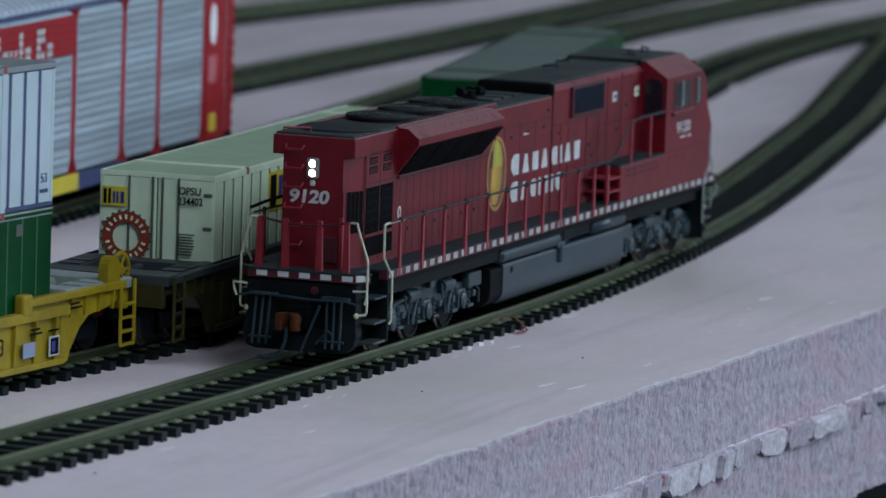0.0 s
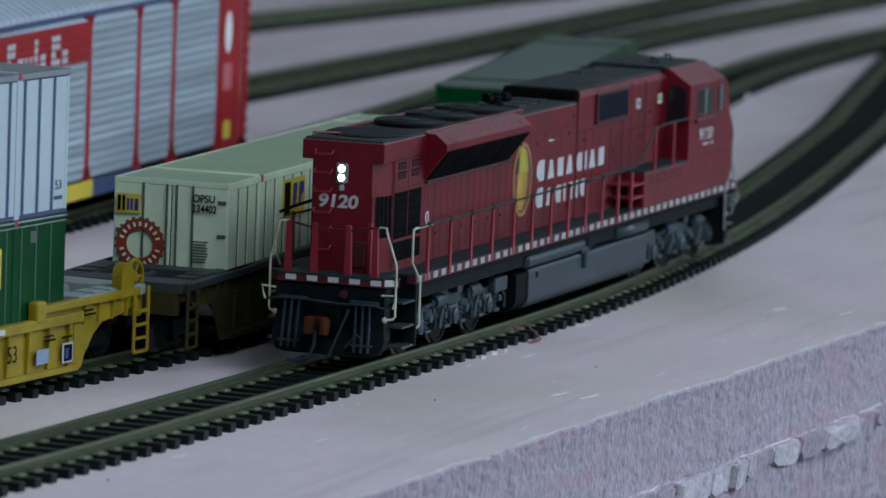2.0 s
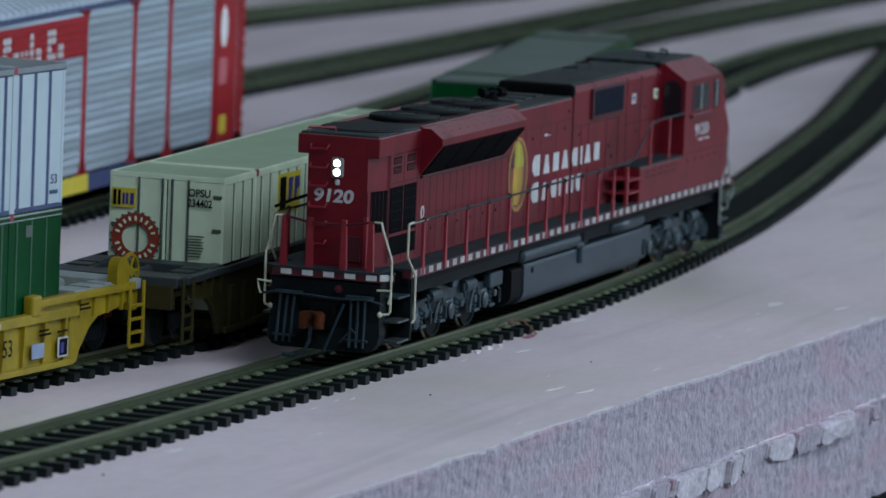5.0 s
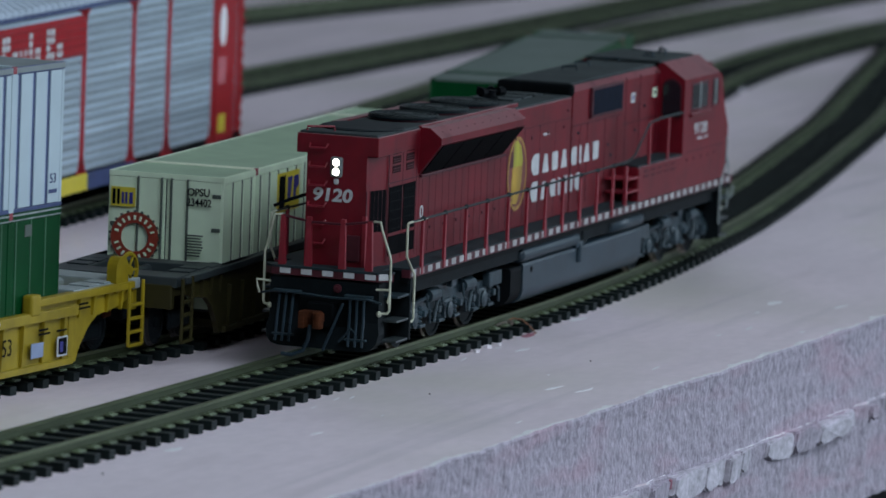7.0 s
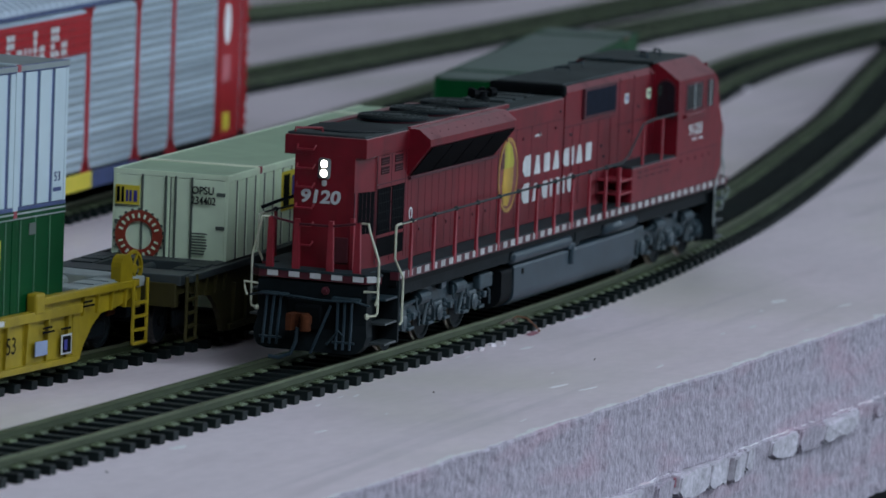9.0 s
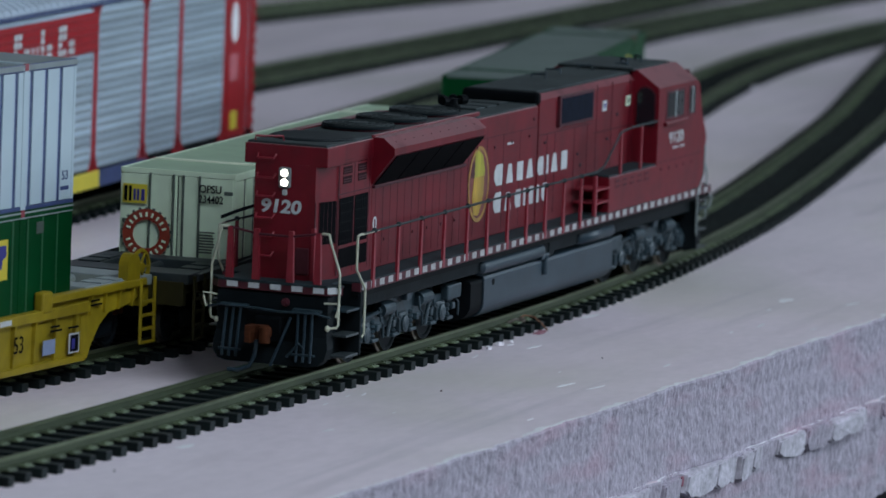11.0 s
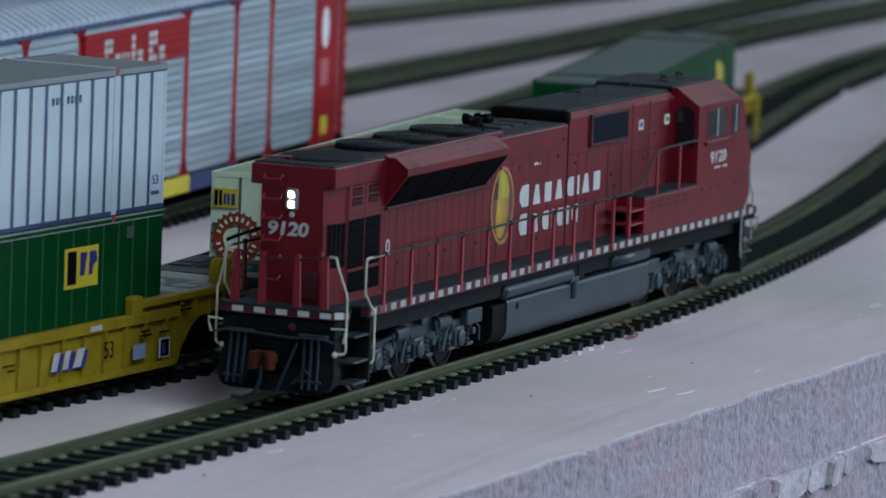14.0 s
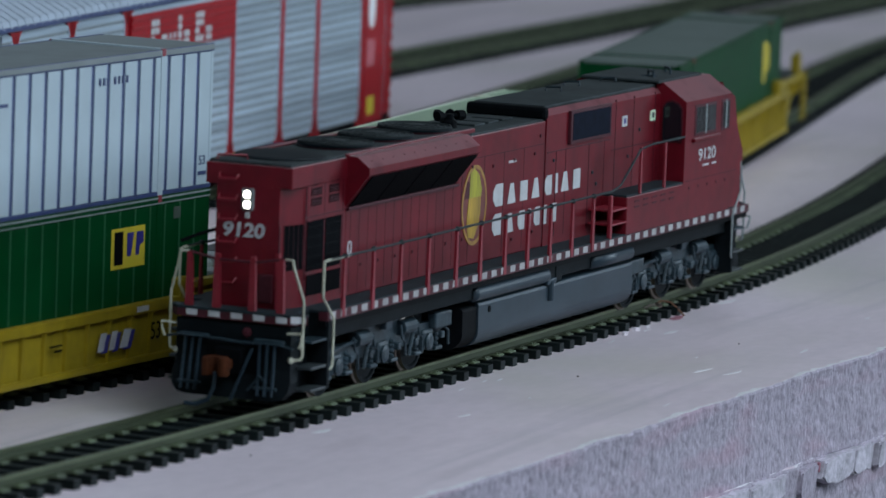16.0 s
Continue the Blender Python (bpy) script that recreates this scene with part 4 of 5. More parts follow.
# rear hood with a narrowed lower end
H = 52.6
hood = part("rear_hood", prism(B(), [(8, -7.6), (17, -HH), (36, -HH), (36, HH), (17, HH), (8, 7.6)], D, 47.8, "z"), M_RED, loco)
part("hood_cap", box(B(), 8, 36, -10.4, 10.4, 47.6, H - 0.3, 0.25), M_RED, loco)
part("hood_roof", box(B(), 8.4, 36, -9.9, 9.9, H - 0.5, H + 0.25, 0.25), M_ROOF, loco)
part("roof_disc", lathe(B(), [(10.2, 0), (10.2, 0.3), (9.4, 0.6), (0.5, 0.7)], (23.5, 0, H + 0.2), "z", 32), M_FAN, loco)
part("roof_grab", tube(B(), [(9, 8.2, H), (9, 8.2, H + 1.2), (12, 2.5, H + 1.2), (12, 2.5, H)], 0.32, 6), M_POST, loco)
for x0, x1 in ((16.6, 24.6), (25.6, 33.4)):
    for k in range(3):
        z = 43.0 + 2.25 * k
        part("louvre", box(B(), x0 + 1.5, x1 - 1.2, -HH - 0.12, -HH + 0.2, z, z + 1.75, 0.05), M_LOUVRE, hood)
        for j in range(2):
            part("louvre_slat", box(B(), x0 + 1.6, x1 - 1.3, -HH - 0.2, -HH - 0.1, z + 0.42 + 0.55 * j, z + 0.58 + 0.55 * j), M_DKRED, hood)
    grille = part("grille", box(B(), x0, x1 + 0.3, -HH - 0.1, -HH + 0.1, 28.8, 39.8), M_SCREEN, hood)
    for k in range(7):
        x = x0 + 0.5 + k * 1.15
        part("bar", box(B(), x, x + 0.12, -HH - 0.2, -HH - 0.08, 28.8, 39.8), M_UNDER, grille)
    for k in range(5):
        z = 29.6 + 2.2 * k
        part("bar", box(B(), x0, x1 + 0.3, -HH - 0.18, -HH - 0.08, z, z + 0.18), M_BLACK, grille)
part("grille", box(B(), 16.8, 33.8, -HH - 0.12, -HH + 0.1, 23.4, 28.0), M_SCREEN, hood)
for x in (16.0, 25.1, 34.4):
    part("door_seam", box(B(), x - 0.12, x + 0.12, -HH - 0.06, -HH + 0.1, 22, 51.5), M_DKRED, hood)
part("seam", box(B(), 15.5, 36, -HH - 0.06, -HH + 0.1, 40.6, 40.9), M_DKRED, hood)
bm = B()
box(bm, -3.2, 3.2, -0.16, 0.1, 29.5, 39.4)
bmesh.ops.rotate(bm, cent=(0, 0, 0), matrix=Matrix.Rotation(math.atan2(-2.6, 9.0 * LS), 3, "Z"), verts=bm.verts)
bmesh.ops.translate(bm, vec=(12.6, -8.95, 0), verts=bm.verts)
g = part("grille", bm, M_SCREEN, hood)
for k in range(6):
    y = -7.2 - 0.42 * k
    part("bar", box(B(), 8 + (-y - 7.6) * 3.46 + 1.4, 8 + (-y - 7.6) * 3.46 + 1.7, y - 0.62, y - 0.3, 29.5, 39.4), M_DKRED, g)
# end face: rungs, twin headlight, number
for z in (49.1, 44.6, 40.2, 35.2, 31.0, 26.4):
    x = 7.9
    part("rung", tube(B(), [(x, 6.9, z + 0.9), (x - 1.0, 6.7, z), (x - 1.0, 2.6, z), (x, 2.4, z + 0.9)], 0.28, 6), M_POST, hood)
lamp = part("headlight", box(B(), 7.4, 8.2, -1.5, 1.5, 42.3, 47.2, 0.6), M_DECK, hood, "lit twin headlight")
for z in (45.85, 43.65):
    part("lens_ring", lathe(B(), [(0.95, 0.1), (1.12, 0.1), (1.12, -0.3), (0.95, -0.3)], (7.45, 0, z), "x", 20, True), M_BLACK, lamp)
    part("lens", lathe(B(), [(0.92, 0.1), (0.88, -0.15), (0.5, -0.25)], (7.45, 0, z), "x", 20), M_GLOW, lamp)
part("class_lamp", box(B(), 7.7, 8.1, -0.6, 0.6, 40.6, 42.0, 0.3), M_WHITE, hood)
writing("number", "9120", 4.2, facing(7.85 * LS, 6.0, 36.6, -90), M_WHITE, hood, bold=0.14, wide=1.2, slant=0.14)
part("end_door", box(B(), 7.6, 8.1, -6.6, -3.2, 22.5, 28.8, 0.3), M_DKRED, hood)
part("end_edge", box(B(), 7.9, 9.0, -7.9, -6.9, 21.2, 33.5, 0.15), M_POST, hood)

# long hood
mid = part("long_hood", box(B(), 36, 145.5, -HH, HH, D, 51.2, 0.3), M_RED, loco)
part("hood_top", box(B(), 36, 145.5, -HH + 0.4, HH - 0.4, 50.9, 51.7, 0.3), M_ROOF, loco)
for k in range(15):
    x = 38.6 + 4.55 * k
    part("door_seam", box(B(), x - 0.1, x + 0.1, -HH - 0.05, -HH + 0.1, 22, 41), M_DKRED, mid)
    if k % 2:
        part("latch", box(B(), x + 0.8, x + 1.5, -HH - 0.25, -HH, 27.2, 28.0, 0.1), M_DKRED, mid)
for x in (98, 110.5, 121.8, 133.4, 145.3):
    part("door_seam", box(B(), x - 0.12, x + 0.12, -HH - 0.05, -HH + 0.1, 22, 45.8), M_DKRED, mid)
part("seam", box(B(), 97, 145, -HH - 0.05, -HH + 0.1, 45.8, 46.0), M_DKRED, mid)
for x, z in ((103, 43.6), (115, 42.8), (127, 43.2), (139, 43.6), (142, 47.6), (139, 25), (127, 24.4)):
    part("latch", box(B(), x, x + 0.8, -HH - 0.3, -HH, z, z + 0.8, 0.12), M_DKRED, mid)
part("label", box(B(), 124.4, 128.6, -HH - 0.1, -HH, 43.0, 43.6), M_WHITE, mid)
# oval emblem and plain blocks for the name
o = part("oval_emblem", lathe(B(), [(1, -0.06), (1, 0.1)], (0, 0, 0), "y", 36), M_BRONZE, mid, "gold and orange oval emblem", sx=1.0)
o.data.transform(Matrix.Translation((0.1052 * LS, -0.01022, 0.035)) @ Matrix.Diagonal((7.0 * LS, 1, 9.4, 1)))
r = part("emblem_rim", lathe(B(), [(0.90, -0.06), (1, -0.06), (1, 0.1), (0.90, 0.1)], (0, 0, 0), "y", 36, True), M_OCHRE, o, sx=1.0)
r.data.transform(Matrix.Translation((0.1052 * LS, -0.0103, 0.035)) @ Matrix.Diagonal((7.0 * LS, 1, 9.4, 1)))
part("emblem_block", prism(B(), [(103.6, 27.6), (107.0, 27.2), (109.4, 30.0), (110.4, 33), (110.4, 36.8), (103.6, 36.8), (102.8, 32)], -HH - 0.16, -HH - 0.06, "y"), M_GOLD, o, "faded ochre lower shield")
part("emblem_block", prism(B(), [(103.8, 36.8), (110.6, 36.8), (110.8, 38.4), (109.2, 42.0), (106.2, 43.6), (104.2, 42.6)], -HH - 0.16, -HH - 0.06, "y"), M_LIME, o, "yellow-green upper patch")
part("emblem_block", prism(B(), [(101.2, 36.8), (104.8, 36.8), (104.0, 40.6), (102.6, 40.8)], -HH - 0.15, -HH - 0.06, "y"), M_DKRED, o, "dusky red patch")


def name_blocks(x, z, h, shapes):
    """White plain blocks in place of the name."""
    for w, kind, tall in shapes:
        hh = h * tall
        bm = B()
        y0, y1 = -HH - 0.13, -HH + 0.05
        if x > 145:
            y0, y1 = -10.53, -10.35
        x0, x1 = x + 0.1 * w, x + 0.84 * w
        c = 0.22 * w
        outline = {"a": [(x0, z), (x1, z), (x1 - c, z + hh), (x0 + c, z + hh)], "o": [(x0, z + c), (x0 + c, z), (x1, z), (x1, z + hh), (x0 + c, z + hh), (x0, z + hh - c)]}.get(kind, [(x0, z), (x1, z), (x1, z + hh), (x0, z + hh)])
        prism(bm, outline, y0, y1, "y")
        part("name_block", bm, M_WHITE, mid if x < 145 else box_part)
        x += w + 1.15


box_part = part("power_hood", prism(B(), [(-10.4, D), (10.4, D), (10.4, 52.4), (8.8, 54.2), (-8.8, 54.2), (-10.4, 52.4)], 145.7, 218, "x"), M_RED, loco)
name_blocks(115.2, 33.4, 4.7, [(7.4, "o", 1.12), (6.2, "a", 1), (5.6, "n", 1), (6.2, "a", 1), (5.4, "o", 1), (2.0, "i", 1), (6.2, "a", 1), (5.6, "n", 1)])
name_blocks(115.2, 26.6, 4.5, [(6.8, "o", 1.12), (6.0, "a", 1), (5.2, "o", 1), (2.0, "i", 1), (4.6, "o", 1), (2.0, "i", 1), (5.2, "o", 1)])
writing("number", "0", 4.4, facing(37.2 * LS, -HH - 0.05, 30.4), M_WHITE, mid, bold=0.04, wide=1.15)

# flared radiators
for s in (-1, 1):
    prof = [(s * 10.0, 52.6), (s * 12.8, 52.5), (s * 15.8, 50.2), (s * 15.8, 48.6), (s * 10.0, 41.0)]
    rad = part("radiator", prism(B(), prof, 35.6, 95, "x"), M_RED, loco)
    for k in range(4):
        x0 = 37 + k * 14.3
        part("screen", prism(B(), [(s * 15.75, 48.3), (s * 15.9, 48.15), (s * 10.2, 40.7), (s * 10.05, 40.9)], x0, x0 + 13.7, "x"), M_SCREEN, rad, "black radiator screen")
    part("lower_lip", box(B(), 36, 95, *sorted((s * 10.1, s * 11.0)), 40.4, 41.1, 0.1), M_DKRED, rad)
    for k in range(10):
        x = 40 + 5.6 * k
        part("bolt", lathe(B(), [(0.28, 0), (0.2, 0.2)], (x, s * 14.2, 51.3), "z", 6), M_DKRED, rad)
part("radiator_top", box(B(), 35.8, 104, -9.8, 9.8, 51.2, 52.5, 0.3), M_ROOF, loco)
part("roof_edge", box(B(), 36, 104, -10.4, -9.4, 52.0, 53.0, 0.2), M_RED, loco)
for x in (52, 73, 94):
    fan = part("fan_housing", lathe(B(), [(8.3, 0), (8.3, 0.7), (8.0, 0.8)], (x, 0.4, 52.3), "z", 32), M_DKRED, loco)
    part("fan_cap", lathe(B(), [(8.7, 0.7), (8.7, 1.05), (8.2, 1.3), (2.4, 1.45), (0.4, 1.5)], (x, 0.4, 52.3), "z", 32), M_FAN, fan, "dark flat fan grille")
    part("fan_hub", lathe(B(), [(2.3, 53.7), (2.3, 54.0), (1.5, 54.1)], (x, 0.4, 0), "z", 16), M_ROOF, fan)
    for r in (3.8, 5.4, 7.0, 8.4):
        part("guard_ring", lathe(B(), [(r - 0.12, 53.6), (r + 0.12, 53.6), (r + 0.12, 53.85), (r - 0.12, 53.85)], (x, 0.4, 0), "z", 28, True), M_ROOF, fan)
    for k in range(12):
        a = k * math.pi / 6
        u, v = math.cos(a), math.sin(a)
        part("guard_spoke", tube(B(), [(x + 2.2 * u, 0.4 + 2.2 * v, 53.78), (x + 8.3 * u, 0.4 + 8.3 * v, 53.62)], 0.14, 5), M_ROOF, fan)
# horn
horn = part("horn", lathe(B(), [(2.0, 0), (2.0, 1.4), (1.2, 2.0), (1.2, 3.2)], (112, 0, 51.7), "z", 12), M_BLACK, loco)
for a, r in ((20, 1.0), (-25, 1.0), (160, 0.9), (90, 0.8)):
    u = Vector((math.cos(radians(a)), math.sin(radians(a)), 0))
    c0 = Vector((112, 0, 54.5))
    part("trumpet", tube(tube(B(), [c0, c0 + u * 2.6], 0.45, 8), [c0 + u * 2.4, c0 + u * 4.4 * r], 1.2, 10), M_BLACK, horn)
for k in range(3):
    part("exhaust_lid", box(B(), 118 + 8 * k, 124 + 8 * k, -4, 4, 51.6, 52.2, 0.2), M_ROOF, loco)

# power hood roof, intake and side grille
part("intake", box(B(), 144.6, 147, -10.5, 10.5, 51.2, 54.5, 0.9), M_BLACK, loco, "black rounded air intake")
part("power_roof", box(B(), 146.5, 219, -9.2, 9.2, 53.8, 54.7, 0.3), M_ROOF, loco)
for x, y in ((196, 5), (212, 2), (224, -4), (180, 3)):
    part("roof_lift_ring", tube(B(), [(x, y - 2, 54.4), (x, y - 2, 55.8), (x, y + 2, 55.6), (x, y + 2, 54.4)], 0.26, 6), M_TRUCK, loco)
win = part("inverter_grille", box(B(), 158.6, 183.6, -11.25, -10.2, 44.6, 52.6, 0.15), M_DKRED, box_part, "dark framed grille")
part("mesh_panel", box(B(), 159.6, 182.6, -11.35, -11.15, 45.4, 51.9, 0.05), mat("dark_blue_mesh", (0.005, 0.008, 0.018), 0.7, vary=0.3, scale=400, spec=0.06), win)
for x in (152, 157.8, 172, 181.5, 188, 199.5, 213):
    part("door_seam", box(B(), x - 0.12, x + 0.12, -10.5, -10.2, 23, 43.6 if x < 185 else 53), M_DKRED, box_part)
part("seam", box(B(), 146.5, 184.6, -10.5, -10.2, 43.4, 43.7), M_DKRED, box_part)
part("seam", box(B(), 186, 216, -10.5, -10.2, 40.6, 40.9), M_DKRED, box_part)
for x, z in ((192.0, 46.0), (210, 46.0)):
    lab = part("label", box(B(), x, x + 3.0, -10.6, -10.3, z, z + 2.6), M_WHITE if x < 200 else M_CTAN, box_part)
    part("dark_block", box(B(), x + 0.9, x + 2.1, -10.68, -10.6, z + 0.7, z + 2.0), M_LGBLUE if x < 200 else M_CTANLINE, lab)
for x, z in ((174, 36), (176.5, 33), (196, 38), (203, 44), (150, 30), (150, 41)):
    part("latch", box(B(), x, x + 0.8, -10.7, -10.3, z, z + 0.8, 0.1), M_TRUCK, box_part)

# cabinets and raised platform beside the hood
for s in (-1, 1):
    y0, y1 = sorted((s * 10.2, s * HW))
    part("side_cabinet", box(B(), 180.5, 217, y0, y1, 21.0, 30.2, 0.25), M_RED, loco)
    part("upper_walkway", box(B(), 180.5, 217, *sorted((s * 10.2, s * (HW - 0.2))), 30.1, 30.7, 0.1), M_WALKWAY, loco)
    for k in range(5):
        x = 185 + k * 5.6
        for z in (27.2, 28.6):
            part("vent", box(B(), x, x + 3.2, *sorted((s * (HW - 0.05), s * (HW + 0.1))), z, z + 0.5), M_DKRED, loco)
    part("ladder_post", box(B(), 170.6, 171.8, *sorted((s * (HW - 1), s * HW)), 20.8, 31.5, 0.2), M_POST, loco)
    for z in (24.0, 27.4):
        part("step", box(B(), 171.5, 181, *sorted((s * 11, s * HW)), z, z + 0.5, 0.1), M_POST, loco)
    # handrails
    for x in (21, 36, 50.4, 65.2, 80.4, 93.8, 107.7, 120.8, 134, 147, 159.6):
        part("handrail_post", prism(B(), [(x - 0.7, 19.2), (x + 0.7, 19.2), (x + 0.4, 32.6), (x - 0.4, 32.6)], *sorted((s * (HW - 0.35), s * (HW + 0.25))), "y"), M_POST, loco)
        part("stanchion_ball", lathe(B(), [(0.35, -0.6), (0.65, -0.2), (0.65, 0.2), (0.35, 0.6)], (x, s * HW, 32.5), "z", 8), M_ROOF, loco)
    part("handrail", tube(B(), [(14, s * HW, 32.4), (90, s * HW, 32.5), (171, s * HW, 32.6), (176, s * HW, 33.6), (188, s * HW, 41.4), (196, s * HW, 42.0), (216, s * HW, 42.0)], 0.3, 8), M_ROOF, loco, "grey wire handrail")
    for x in (188.5, 204):
        part("handrail_post", box(B(), x - 0.5, x + 0.5, *sorted((s * (HW - 0.4), s * (HW + 0.2))), 30.4, 41.9, 0.1), M_POST, loco)

# cab and nose
cab_prof = [(-HW, 21.0), (HW, 21.0), (HW, 50.6), (11.0, 55.0), (-11.0, 55.0), (-HW, 50.6)]
cab = part("cab", prism(B(), cab_prof, 216.5, 247, "x"), M_RED, loco)
part("cab_front", prism(B(), [(246.8, 21), (255.5, 21), (256.6, 35), (252.5, 41), (249.5, 49.6), (246.8, 50.5)], -HW + 0.15, HW - 0.15, "y"), M_RED, loco)
part("nose", prism(B(), [(254, 21), (260.5, 21), (260, 34), (255.5, 38.5), (251, 39)], -11.5, 11.5, "y"), M_RED, loco)
part("cab_roof", box(B(), 214.5, 243, -10.6, 10.6, 54.8, 55.6, 0.3), M_ROOF, loco)
for x in (222, 233):
    part("roof_grab", tube(B(), [(x, -6, 55.4), (x, -6, 57.0), (x + 4, -3, 57.0), (x + 4, -3, 55.4)], 0.3, 6), M_TANK, cab)
arch = [(-16.0, 40.8), (-11.8, 40.8), (-11.5, 41.4), (-11.5, 48.8), (-12.2, 50.0), (-13.6, 50.5), (-15.2, 49.9), (-16.2, 48.6), (-16.3, 41.4)]
rear_win = part("rear_window", prism(B(), [(-13.9 + 1.14 * (y + 13.9), 45.6 + 1.1 * (z - 45.6)) for y, z in arch], 216.25, 216.6, "x"), M_DKRED, cab, "arched rear cab window")
part("pane", prism(B(), arch, 216.1, 216.3, "x"), M_GLASS, rear_win)
for x0, x1 in ((222.4, 236.8), (240.2, 246.0)):
    w = part("side_window", box(B(), x0, x1, -HW - 0.15, -HW + 1.6, 41.6, 49.4, 0.15), M_DKRED, cab)
    part("pane", box(B(), x0 + 0.9, x1 - 0.9, -HW - 0.25, -HW - 0.1, 42.4, 48.7, 0.05), M_GLASSL, w)
    part("mullion", box(B(), (x0 + x1) / 2 - 0.35, (x0 + x1) / 2 + 0.35, -HW - 0.35, -HW - 0.1, 42.0, 49.2), M_DECK, w)
part("window_sill", box(B(), 221, 238.5, -HW - 0.9, -HW, 40.2, 41.2, 0.25), M_RED, cab)
writing("number", "9120", 4.2, facing(225.6 * LS, -HW - 0.1, 35.2), M_WHITE, cab, bold=0.05, wide=1.4)
part("small_print", box(B(), 229, 233, -HW - 0.08, -HW, 33.6, 34.1), M_WHITE, cab)
part("small_print", box(B(), 235, 238, -HW - 0.08, -HW, 33.6, 34.1), M_WHITE, cab)
part("seam", box(B(), 217.2, 252, -HW - 0.05, -HW + 0.1, 30.6, 30.8), M_DKRED, cab)
for k in range(5):
    part("bolt", box(B(), 220 + 6 * k, 220.7 + 6 * k, -HW - 0.12, -HW, 28.4, 29.2), M_DKRED, cab)
bmn = prism(B(), [(247, 48), (249.8, 47.4), (247, 53.2)], -HW + 2.5, HW - 2.5, "y")
part("brow", bmn, M_RED, loco)

# fuel tank, air tanks, pipes
def tank_profile(w, top, low):
    """Flat top with eased edges, sides that round under to the belly."""
    half = [(w - 0.8, top), (w - 0.25, top - 0.2), (w, top - 0.8)]
    half += [(w - 5 + 5 * math.cos(a), low + 4 - 4 * math.sin(a)) for a in (k * math.pi / 12 for k in range(7))]
    return [(-y, z) for y, z in reversed(half)] + half


tank = part("fuel_tank", prism(B(), tank_profile(15.6, 13.4, 2.6), 98, 190, "x"), M_TANK, loco, "long blue-grey fuel tank")
part("tank_end", prism(B(), tank_profile(15.2, 12.8, 2.8), 90, 98.0, "x"), M_BLACK, loco)
for s in (-1, 1):
    part("filler", tube(B(), [(139, s * 15.9, 9.5), (139, s * 15.9, 13.6), (139, s * 14.8, 14.8)], 0.8, 8), M_TANK, tank)
    part("filler_lip", box(B(), 136.4, 142, *sorted((s * 13.6, s * 16.2)), 13.2, 14.8, 0.4), M_TANK, tank)
    part("gauge", lathe(B(), [(0.8, s * 15.5), (0.8, s * 15.75)], (104, 0, 11.4), "y", 12), M_BLACK, tank)
    part("air_tank", tube(B(), [(95, s * 14.9, 15.7), (96, s * 14.9, 15.7), (136, s * 14.9, 15.7), (137, s * 14.9, 15.7)], 1.9, 14), M_TANK, loco, smooth=True)
    part("air_tank", tube(B(), [(164, s * 14.9, 15.9), (188, s * 14.9, 15.9)], 1.9, 14), M_TANK, loco, smooth=True)
    part("air_pipe", tube(B(), [(60, s * 15, 16.8), (96, s * 15, 16.6)], 0.35, 6), M_UNDER, loco)
    part("air_pipe", tube(B(), [(188, s * 15, 16.8), (240, s * 15, 16.8)], 0.35, 6), M_UNDER, loco)
    part("bracket", box(B(), 142, 146, *sorted((s * 12, s * 15.8)), 13.6, 17.8, 0.4), M_UNDER, loco)

# trucks
AX, R0 = 23.8, 6.1
wheels = []


